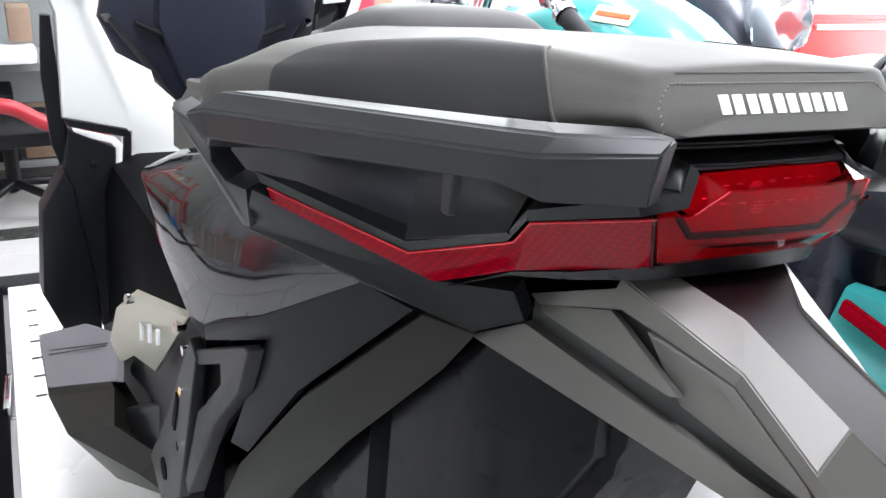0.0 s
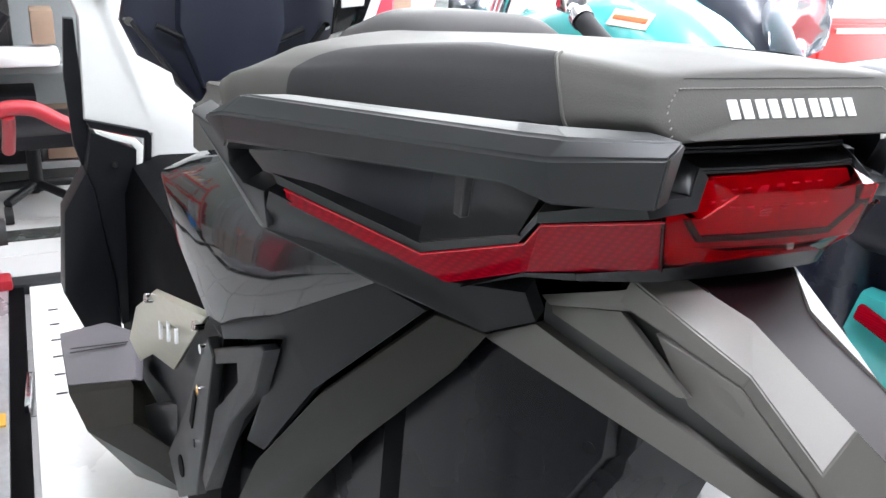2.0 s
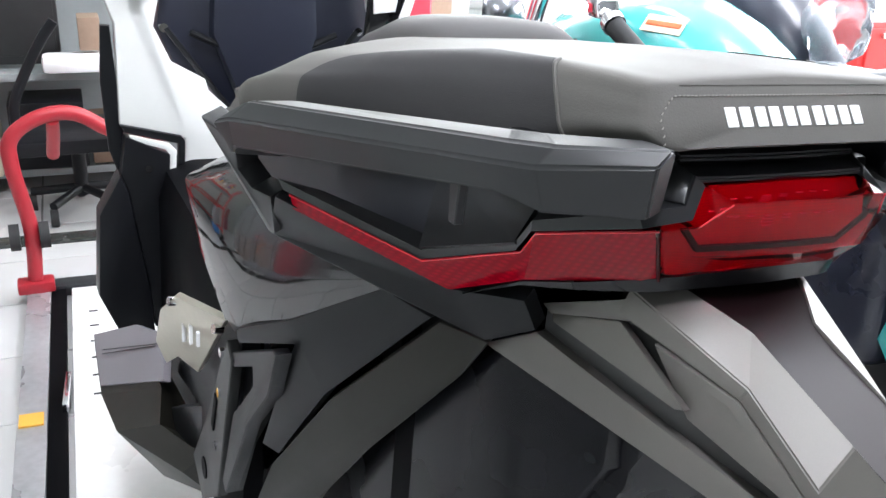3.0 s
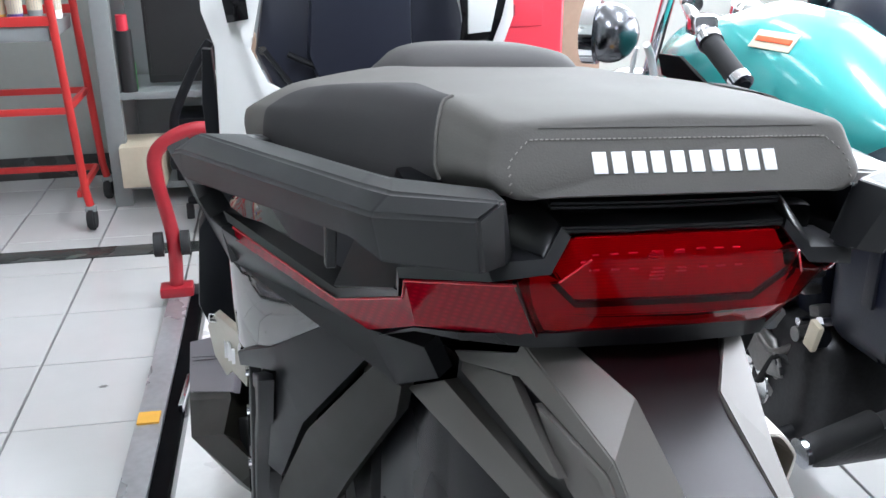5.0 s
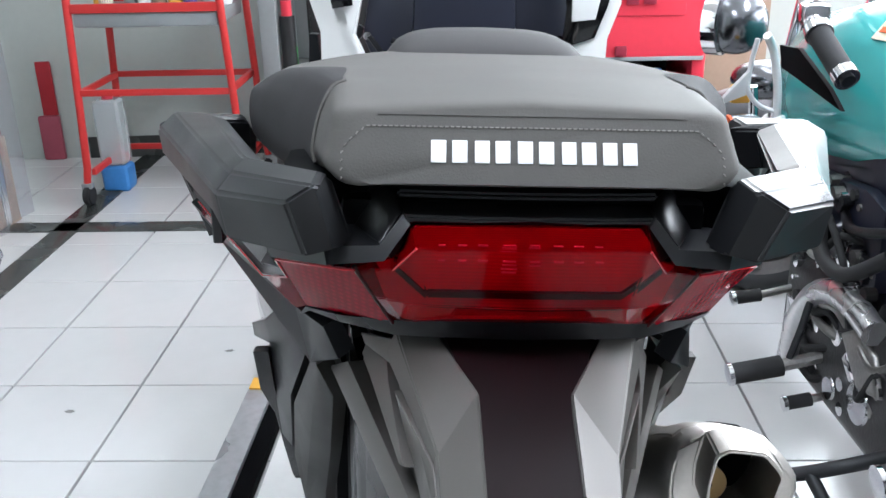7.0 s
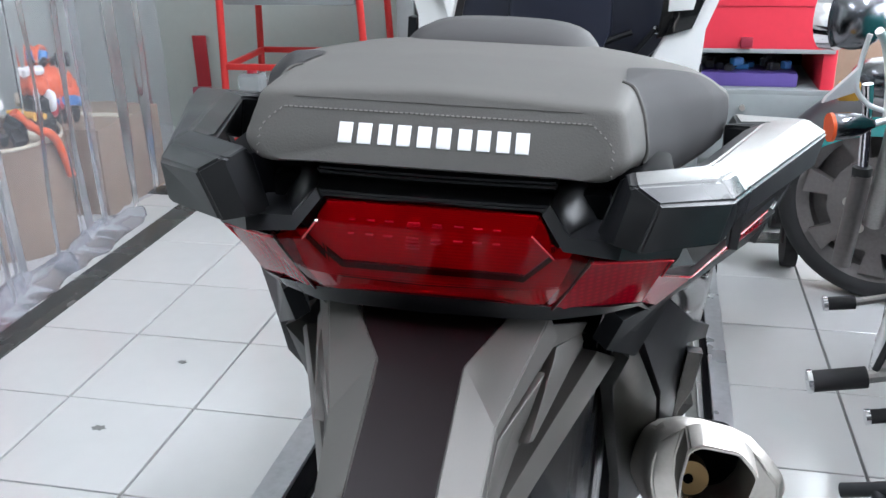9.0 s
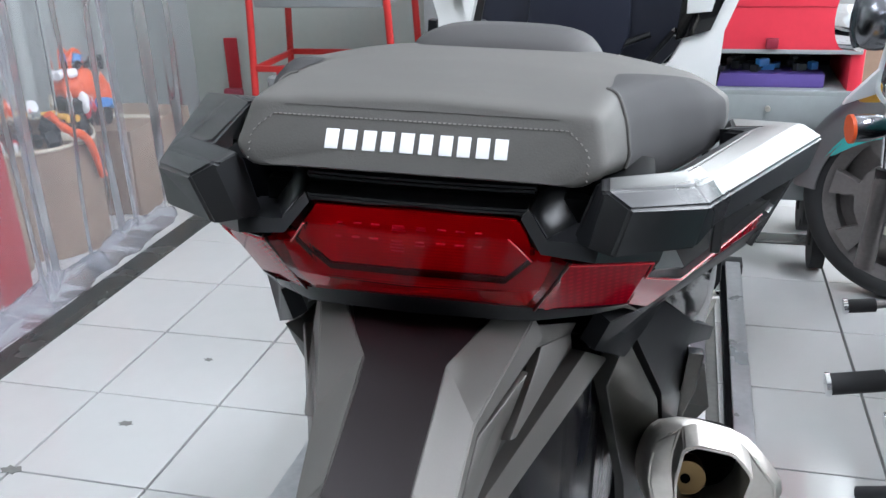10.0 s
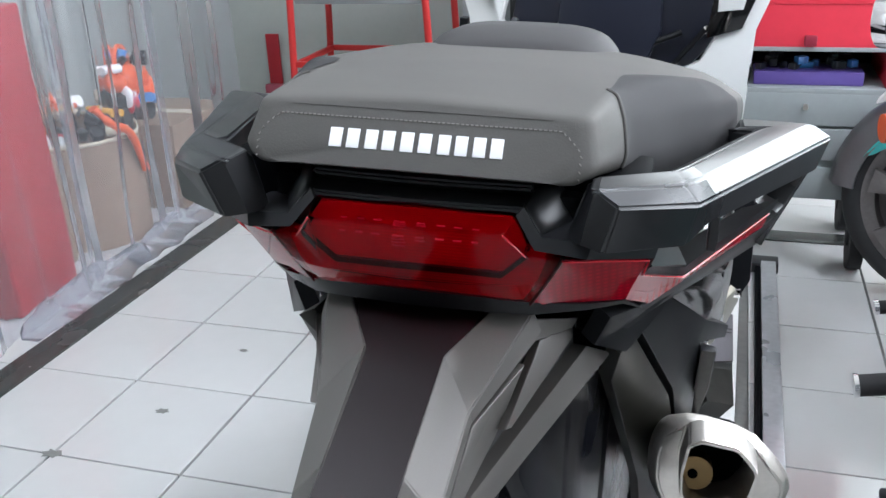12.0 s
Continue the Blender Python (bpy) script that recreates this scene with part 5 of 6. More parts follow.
    plate(bm, [W(0.606, y, z) for y, z in ((1.035, 0.255), (1.005, 0.365), (0.935, 0.412), (0.83, 0.440), (0.745, 0.425), (0.705, 0.37), (0.70, 0.29), (0.77, 0.235), (0.92, 0.225))], 0.04, 0.012, push=(-1, 0, 0), seg=3)
    part("primary_cover", bm, M_ALU, eng, "bright cast aluminium engine cover", smooth=0.8)
    bm = bmesh.new()
    tube(bm, [W(0.592, y, z) for y, z in ((1.055, 0.245), (1.03, 0.34), (0.965, 0.415), (0.87, 0.445), (0.77, 0.435))], 0.021, seg=16)
    part("cast_arch", bm, M_ALU, eng, "bright arched engine casting")
    bm = bmesh.new()
    plate(bm, [W(0.590, y, z) for y, z in ((0.875, 0.385), (0.83, 0.415), (0.765, 0.40), (0.735, 0.345), (0.80, 0.325))], 0.03, 0.010, push=(-1, 0, 0), seg=3)
    part("clutch_cover", bm, M_ENGINE, eng, "dull cast clutch cover", smooth=0.8)
    for pts, r, m in (([(0.60, 0.78, 0.55), (0.565, 0.84, 0.50), (0.575, 0.95, 0.50), (0.62, 1.05, 0.56)], 0.012, M_RUBBER),
                      ([(0.63, 0.70, 0.62), (0.60, 0.80, 0.58), (0.60, 0.92, 0.55), (0.64, 1.02, 0.60)], 0.008, M_BLACK),
                      ([(0.62, 1.12, 0.66), (0.585, 1.02, 0.60), (0.59, 0.90, 0.50), (0.60, 0.86, 0.40)], 0.006, M_RUBBER)):
        bm = bmesh.new()
        tube(bm, [W(*p) for p in pts], r)
        part("pipe", bm, m, eng)
    rng = random.Random(4)
    for k in range(90):
        p = (0.618 + rng.uniform(-0.008, 0.010), rng.uniform(0.68, 1.10), rng.uniform(0.25, 0.46) if k % 2 else rng.uniform(0.44, 0.60))
        bm = bmesh.new()
        if k % 3:
            rod(bm, W(*p), W(p[0] - 0.018, p[1], p[2]), rng.uniform(0.004, 0.013), seg=10)
        else:
            box(bm, W(*p), (0.03, rng.uniform(0.015, 0.05), rng.uniform(0.012, 0.04)), 0.004, rx=rng.uniform(-40, 40))
        part("fitting", bm, rng.choice((M_CHROME, M_CHROME, M_ENGINE, M_BLACK, M_RUBBER, M_ENGINE)), eng)
    for k in range(12):
        y, z = rng.uniform(0.70, 1.05), rng.uniform(0.28, 0.56)
        bm = bmesh.new()
        tube(bm, [W(0.618, y - 0.05, z), W(0.596, y - 0.01, z + rng.uniform(-0.05, 0.05)), W(0.594, y + 0.04, z + rng.uniform(-0.05, 0.05)), W(0.618, y + 0.08, z + rng.uniform(-0.06, 0.06))], rng.uniform(0.004, 0.009), seg=10)
        part("hose", bm, rng.choice((M_CHROME, M_RUBBER, M_ENGINE, M_BLACK)), eng)
    bm = bmesh.new()
    box(bm, W(0.590, 0.666, 0.455), (0.010, 0.024, 0.046), 0.003, rx=15)
    part("tag_plate", bm, M_CREAM, c, "cream tag plate")
    # pegs, shifter, side stand
    for a, b, r in (((0.452, 0.945, 0.276), (0.535, 0.948, 0.288), 0.018), ((0.505, 0.535, 0.352), (0.62, 0.55, 0.372), 0.020), ((0.500, 1.10, 0.345), (0.545, 1.10, 0.350), 0.012), ((0.545, 0.93, 0.225), (0.585, 0.93, 0.232), 0.012)):
        bm = bmesh.new()
        rod(bm, W(*a), W(*b), r, seg=14)
        peg = part("foot_peg", bm, M_RUBBER, c, "black rubber foot peg with a chrome end")
        bm = bmesh.new()
        rod(bm, W(a[0] - 0.007, a[1], a[2] - 0.001), W(*a), r * 1.1, seg=14)
        part("peg_end", bm, M_CHROME, peg)
        bm = bmesh.new()
        rod(bm, W(*b), W(b[0] + 0.09, b[1], b[2] + 0.02), r * 0.6, seg=10)
        part("peg_arm", bm, M_ENGINE, peg)
    bm = bmesh.new()
    tube(bm, [W(0.548, 0.950, 0.30), W(0.566, 0.960, 0.35), W(0.578, 0.968, 0.39), W(0.590, 0.972, 0.41)], 0.006)
    part("shift_linkage", bm, M_DARK_STEEL, c, "dark steel shift linkage")
    bm = bmesh.new()
    tube(bm, [W(0.64, 0.70, 0.28), W(0.55, 0.70, 0.26), W(0.50, 0.72, 0.235), W(0.46, 0.74, 0.215)], 0.011)
    rod(bm, W(0.50, 0.72, 0.235), W(0.515, 0.66, 0.20), 0.010)
    part("side_stand", bm, M_DARK_STEEL, c, "dark steel side stand")
    # saddle, side cover, rear
    bm = bmesh.new()
    box(bm, W(0.71, 0.99, 0.545), (0.15, 0.50, 0.27), 0.03, seg=3)
    part("frame_cover", bm, M_NAVY, c, "dark navy cover under the tank", smooth=0.8)
    bm = bmesh.new()
    plate(bm, [W(0.612, y, z) for y, z in ((1.165, 0.580), (0.905, 0.612), (0.835, 0.600), (0.835, 0.470), (0.960, 0.430), (1.075, 0.400), (1.130, 0.470))], 0.02, 0.006, push=(-1, 0, 0))
    part("frame_panel", bm, M_NAVY, c, "dark navy panel under the tank")
    bm = bmesh.new()
    box(bm, W(0.675, 0.545, 0.565), (0.13, 0.31, 0.25), 0.06, seg=6)
    for v in bm.verts:
        v.co.x += 0.05 * max(0, 0.55 - v.co.z)
    bag = part("saddlebag", bm, M_NAVY, c, "dark navy leather saddlebag", smooth=1.2)
    bm = bmesh.new()
    box(bm, W(0.606, 0.585, 0.60), (0.006, 0.022, 0.13), 0.002)
    part("strap", bm, M_SADDLE, bag)
    secs = []
    for y, w, zb, zt in ((-0.10, 0.07, 0.68, 0.72), (-0.02, 0.12, 0.66, 0.77), (0.20, 0.15, 0.62, 0.775), (0.40, 0.15, 0.60, 0.765), (0.55, 0.14, 0.60, 0.75), (0.70, 0.10, 0.60, 0.73), (0.82, 0.06, 0.60, 0.70)):
        secs.append([p - Vector((0, oy, 0)) for p in rounded([Vector((a * w, y, zb + b * (zt - zb))) for a, b in ((-0.9, 0), (-1.0, 0.5), (-0.8, 0.95), (0, 1.0), (0.8, 0.95), (1.0, 0.5), (0.9, 0))])])
    part("saddle", loft(secs), M_SADDLE, c, "black leather saddle", smooth=1.2)
    bm = bmesh.new()
    plate(bm, [W(0.635, 0.24, 0.57), W(0.63, 0.385, 0.56), W(0.63, 0.40, 0.50), W(0.64, 0.34, 0.42), W(0.645, 0.24, 0.44)], 0.03, 0.012, push=(-1, 0, 0))
    cover = part("side_panel", bm, M_TEAL, c, "teal side panel with a red reflector")
    bm = bmesh.new()
    box(bm, W(0.622, 0.330, 0.530), (0.012, 0.09, 0.024), 0.005, rx=12)
    part("reflector", bm, M_WING, cover, "red reflector")
    bm = bmesh.new()
    rod(bm, W(0.70, 0.25, 0.29), W(0.82, 0.25, 0.29), 0.29, seg=44)
    bmesh.ops.bevel(bm, geom=[e for e in bm.edges if e.calc_face_angle(0) > 0.8], offset=0.035, segments=3, affect="EDGES")
    part("rear_wheel", bm, M_RUBBER, c, "black rear tyre")


cruiser()


# ---- red tool chest by the shop door ----
def tool_chest():
    t = thing("tool_chest", "red steel tool chest by the bright shop door", "cabinet", (2.22, 1.85, 0), -8)
    bm = bmesh.new()
    box(bm, (0, 0, 0.37), (0.46, 0.40, 0.68), 0.01)
    part("body", bm, M_RED_STEEL, t)
    for k in range(4):
        bm = bmesh.new()
        box(bm, (0, -0.203, 0.14 + 0.16 * k), (0.42, 0.014, 0.14), 0.005)
        d = part("drawer", bm, M_RED_STEEL, t)
        bm = bmesh.new()
        box(bm, (0, -0.216, 0.19 + 0.16 * k), (0.34, 0.014, 0.016), 0.004)
        part("handle", bm, M_STEEL, d)
    for x in (-0.19, 0.19):
        for y in (-0.16, 0.16):
            bm = bmesh.new()
            rod(bm, (x - 0.012, y, 0.03), (x + 0.012, y, 0.03), 0.03)
            part("caster", bm, M_RUBBER, t)


tool_chest()


# ---- a black motorcycle parked beyond the cruiser, a bag on its seat ----
def black_motorcycle():
    m = thing("black_motorcycle", "black motorcycle with a ribbed seat parked beyond the cruiser", "motorcycle", (1.10, 0.85, 0))

    def hull(rows, name, material, label=""):
        secs = []
        for y, w, zb, zt in rows:
            secs.append(rounded([Vector((a * w, y, zb + b * (zt - zb))) for a, b in ((-0.8, 0), (-1.0, 0.4), (-0.85, 0.85), (0, 1.0), (0.85, 0.85), (1.0, 0.4), (0.8, 0))]))
        return part(name, loft(secs), material, m, label, smooth=1.2)
    hull(((0.14, 0.06, 0.62, 0.76), (0.22, 0.10, 0.62, 0.86), (0.32, 0.12, 0.62, 0.92), (0.46, 0.11, 0.64, 0.92), (0.58, 0.06, 0.68, 0.86)), "fuel_tank", M_NAVY, "black fuel tank")
    hull(((-0.62, 0.05, 0.70, 0.74), (-0.50, 0.09, 0.68, 0.79), (-0.30, 0.10, 0.66, 0.80), (-0.08, 0.10, 0.64, 0.79), (0.04, 0.09, 0.62, 0.755), (0.16, 0.08, 0.62, 0.75)), "seat", M_SADDLE, "ribbed black seat")
    hull(((-0.40, 0.06, 0.35, 0.62), (-0.10, 0.11, 0.24, 0.64), (0.25, 0.11, 0.22, 0.64), (0.45, 0.07, 0.35, 0.66)), "engine", M_ENGINE_DARK)
    for k in range(7):
        bm = bmesh.new()
        tube(bm, [(-0.092, -0.52 + 0.06 * k, 0.762), (-0.05, -0.52 + 0.06 * k, 0.797), (0.05, -0.52 + 0.06 * k, 0.797), (0.092, -0.52 + 0.06 * k, 0.762)], 0.008, seg=8)
        part("seat_rib", bm, M_SADDLE, m)
    bm = bmesh.new()
    tube(bm, [(-0.12, 0.10, 0.70), (-0.13, -0.20, 0.715), (-0.13, -0.50, 0.735), (-0.06, -0.66, 0.745), (0.06, -0.66, 0.745)], 0.012)
    part("grab_bar", bm, M_CHROME, m, "bright chrome grab bar")
    for y in (-0.55, 0.72):
        bm = bmesh.new()
        rod(bm, (-0.05, y, 0.30), (0.05, y, 0.30), 0.30, seg=40)
        bmesh.ops.bevel(bm, geom=[e for e in bm.edges if e.calc_face_angle(0) > 0.8], offset=0.03, segments=3, affect="EDGES")
        part("wheel", bm, M_RUBBER, m, "black tyre")
    for x in (-0.08, 0.08):
        bm = bmesh.new()
        rod(bm, (x, 0.72, 0.30), (x, 0.52, 0.90), 0.02)
        part("fork_leg", bm, M_DARK_STEEL, m)


black_motorcycle()


def plastic_bag():
    bm = bmesh.new()
    bmesh.ops.create_icosphere(bm, subdivisions=4, radius=1.0, matrix=Matrix.Translation((1.06, 0.96, 0.835)) @ Matrix.Diagonal((0.055, 0.065, 0.10, 1)))
    for v in bm.verts:
        f = noise.noise(v.co * 24) * 0.016 + noise.noise(v.co * 60) * 0.006
        v.co += v.normal * f
        if v.co.z < 0.755:
            v.co.z = 0.755
    tagged(part("plastic_bag", bm, M_FILM, None, smooth=1.0), "crumpled clear plastic bag on the black motorcycle's seat", "bag")


plastic_bag()


# ---- trolley with its bottles ----
def bottle(at, r, h, colour, label):
    t = thing("bottle", label, "bottle", at, group="bottles on the trolley")
    bm = bmesh.new()
    rings = []
    for z, k in ((0, 0.9), (0.01, 1.0), (h * 0.62, 1.0), (h * 0.74, 0.75), (h * 0.82, 0.38), (h * 0.88, 0.38)):
        rings.append([bm.verts.new((r * k * math.cos(2 * math.pi * i / 18), r * k * math.sin(2 * math.pi * i / 18), z)) for i in range(18)])
    skin(bm, rings)
    part("body", bm, colour, t)
    bm = bmesh.new()
    rod(bm, (0, 0, h * 0.86), (0, 0, h), r * 0.45)
    part("cap", bm, M_BLACK, t)
    bm = bmesh.new()
    rod(bm, (0, 0, h * 0.15), (0, 0, h * 0.5), r * 1.012, seg=18)
    part("label_band", bm, M_CREAM, t)


def trolley():
    t = thing("tool_trolley", "red steel tool trolley on black casters", "trolley", (-0.985, 2.945, 0), GYAW)
    X, Y = 0.262, 0.175
    for x in (-X, X):
        for y in (-Y, Y):
            lean = 0.03 * (1 if x > 0 else -1)
            bm = bmesh.new()
            tube(bm, [(x + lean, y, 0.085), (x + lean * 0.7, y, 0.14), (x - lean * 0.4, y, 0.95)], 0.0135, smooth=False)
            part("post", bm, M_RED_STEEL, t)
            bm = bmesh.new()
            rod(bm, (x + lean - 0.014, y, 0.038), (x + lean + 0.014, y, 0.038), 0.038, seg=22)
            bmesh.ops.bevel(bm, geom=[e for e in bm.edges if e.calc_face_angle(0) > 0.8], offset=0.006, segments=2, affect="EDGES")
            caster = part("caster", bm, M_RUBBER, t, "black rubber caster")
            bm = bmesh.new()
            box(bm, (x + lean, y, 0.075), (0.036, 0.03, 0.02), 0.003)
            part("caster_fork", bm, M_GREY_STEEL, caster)
    for z, ys in ((0.125, (Y,)), (0.410, (-Y, Y))):
        for y in ys:
            bm = bmesh.new()
            box(bm, (0, y, z), (2 * X, 0.016, 0.022), 0.003)
            part("rail", bm, M_RED_STEEL, t)
        for x in (-X, X):
            bm = bmesh.new()
            box(bm, (x, 0, z), (0.016, 2 * Y, 0.022), 0.003)
            part("side_rail", bm, M_RED_STEEL, t)
    bm = bmesh.new()
    box(bm, (0, 0, 0.655), (2 * X - 0.03, 2 * Y, 0.05), 0.012)
    part("tray", bm, M_GREY_STEEL, t, "grey steel tray")
    for y in (-Y, Y):
        bm = bmesh.new()
        box(bm, (0, y, 0.695), (2 * X, 0.018, 0.03), 0.003)
        part("tray_lip", bm, M_RED_STEEL, t)
    rng = random.Random(2)
    mats = ((M_YELLOW, "yellow oil bottle on the red trolley"), (M_WHITE_INK, "white spray bottle on the red trolley"), (M_PURPLE, "purple bottle on the red trolley"), (M_CARD, "brown bottle on the red trolley"), (M_GREY_STEEL, "grey can on the red trolley"))
    for k in range(9):
        m, lab = mats[(k * 2) % 5]
        bottle((-1.195 + 0.055 * k, 2.90 + rng.uniform(-0.06, 0.06), 0.68), 0.024, rng.uniform(0.15, 0.22), m, lab)
    jug = thing("water_jug", "clear plastic jug with a blue base below the trolley", "jug", (-1.235, 2.98, 0.0), GYAW)
    bm = bmesh.new()
    box(bm, (0, 0, 0.225), (0.10, 0.09, 0.25), 0.025, seg=3)
    part("body", bm, M_FILM2, jug)
    bm = bmesh.new()
    box(bm, (0, 0, 0.05), (0.104, 0.094, 0.10), 0.02, seg=3)
    part("base", bm, M_BLUE, jug)
    bm = bmesh.new()
    rod(bm, (0, 0, 0.34), (0, 0, 0.38), 0.02)
    part("cap", bm, M_RED_PLASTIC, jug)


trolley()


# ---- grey storage rack behind the trolley, with its clutter ----
def rack():
    r = thing("storage_rack", "grey steel storage rack with cluttered shelves", "rack", (-0.30, 3.16, 0), GYAW)
    for x in (-0.31, 0.42):
        for y in (-0.17, 0.17):
            bm = bmesh.new()
            box(bm, (x, y, 0.9), (0.062, 0.05, 1.8), 0.004)
            part("upright", bm, M_GREY_STEEL, r)
    for z in (0.07, 0.40, 1.05):
        bm = bmesh.new()
        box(bm, (0.055, 0, z), (0.70, 0.36, 0.026), 0.003)
        part("shelf", bm, M_GREY_STEEL, r)
    bm = bmesh.new()
    box(bm, (0.055, 0.18, 0.9), (0.75, 0.01, 1.75))
    part("back_panel", bm, M_GREY_STEEL, r)

    def loose(name, label, cat, c, size, m, bev=0.006):
        ob = thing(name, label, cat, (c[0], c[1], c[2] - size[2] / 2), GYAW)
        bm = bmesh.new()
        box(bm, (0, 0, size[2] / 2), size, bev)
        part("body", bm, m, ob)
        return ob
    ob = loose("monitor", "dark grey flat panel leaning on the rack shelf", "monitor", (-0.36, 3.10, 0.66), (0.26, 0.04, 0.47), M_GREY_DARK, 0.01)
    bm = bmesh.new()
    box(bm, (0, -0.022, 0.24), (0.235, 0.004, 0.42), 0.002)
    part("screen", bm, M_GREY_DARK, ob)
    loose("crate", "pale cardboard file box on the bottom shelf", "box", (-0.53, 3.02, 0.16), (0.15, 0.20, 0.15), M_CREAM)
    loose("crate", "black plastic crate on the bottom shelf", "box", (-0.30, 3.08, 0.20), (0.24, 0.22, 0.23), M_BLACK)
    loose("crate", "brown cardboard box on the rack shelf", "box", (-0.14, 3.02, 0.54), (0.07, 0.12, 0.11), M_CARD)
    loose("folded_cloth", "folded white cloth on the rack shelf", "cloth", (-0.20, 2.98, 0.445), (0.20, 0.10, 0.06), M_WHITE_INK, 0.02)
    loose("carton", "brown carton on the bottom shelf", "box", (-0.10, 3.05, 0.17), (0.13, 0.16, 0.16), M_CARD)
    for c, m, lab in (((-0.555, 3.02, 0.645), M_RED_PLASTIC, "red plastic cap on the rack"), ((-0.555, 3.04, 0.50), M_GREEN, "green plastic bottle on the rack")):
        ob = thing("bottle", lab, "bottle", (c[0], c[1], 0.413), GYAW)
        h = c[2] - 0.38
        bm = bmesh.new()
        rod(bm, (0, 0, 0), (0, 0, h * 0.8), 0.028)
        part("body", bm, M_GREY_DARK if m is M_RED_PLASTIC else m, ob)
        bm = bmesh.new()
        rod(bm, (0, 0, h * 0.8), (0, 0, h), 0.02)
        part("cap", bm, m, ob)
    arm = thing("office_chair", "black chair with a bent armrest beside the rack", "chair", (-0.28, 2.72, 0), 0)
    bm = bmesh.new()
    tube(bm, [(0.02, 0, 0.62), (-0.03, 0, 0.55), (-0.09, 0, 0.44), (-0.12, 0, 0.36), (-0.12, 0, 0.26)], 0.016)
    part("armrest", bm, M_BLACK, arm)
    bm = bmesh.new()
    box(bm, (0.04, 0.02, 0.26), (0.36, 0.34, 0.05), 0.02)
    part("seat_pad", bm, M_BLACK, arm)
    bm = bmesh.new()
    rod(bm, (0.05, 0.02, 0.06), (0.05, 0.02, 0.25), 0.022)
    part("column", bm, M_BLACK, arm)
    for k in range(5):
        a = 2 * math.pi * k / 5 + 0.3
        bm = bmesh.new()
        rod(bm, (0.05, 0.02, 0.085), (0.05 + 0.16 * math.cos(a), 0.02 + 0.16 * math.sin(a), 0.065), 0.014)
        part("foot", bm, M_BLACK, arm)
        bm = bmesh.new()
        rod(bm, (0.05 + 0.16 * math.cos(a) - 0.012, 0.02 + 0.16 * math.sin(a), 0.028), (0.05 + 0.16 * math.cos(a) + 0.012, 0.02 + 0.16 * math.sin(a), 0.028), 0.028)
        part("caster", bm, M_RUBBER, arm)


rack()


# ---- red paddock stand in front of the lift ----
def paddock_stand():
    p = thing("paddock_stand", "red tubular motorcycle paddock stand with black wheels", "stand", (-0.36, 2.05, 0), 0)
    for pts, r in (([(-0.04, 0, 0.06), (-0.035, 0, 0.20), (-0.06, 0, 0.37), (-0.05, 0, 0.44), (0.02, 0, 0.485), (0.10, 0, 0.487), (0.19, 0, 0.437), (0.32, 0, 0.42)], 0.019),
                   ([(0.045, 0.0, 0.475), (0.045, 0.04, 0.43), (0.04, 0.10, 0.36)], 0.016)):
        bm = bmesh.new()
        tube(bm, pts, r)
        part("frame_tube", bm, M_CRIMSON, p)
    bm = bmesh.new()
    box(bm, (-0.04, 0, 0.045), (0.09, 0.06, 0.03), 0.008)
    part("foot_block", bm, M_CRIMSON, p)
    for x in (-0.075, -0.005):
        bm = bmesh.new()
        rod(bm, (x - 0.012, 0.0, 0.18), (x + 0.012, 0.0, 0.18), 0.034, seg=22)
        part("wheel", bm, M_RUBBER, p)


paddock_stand()


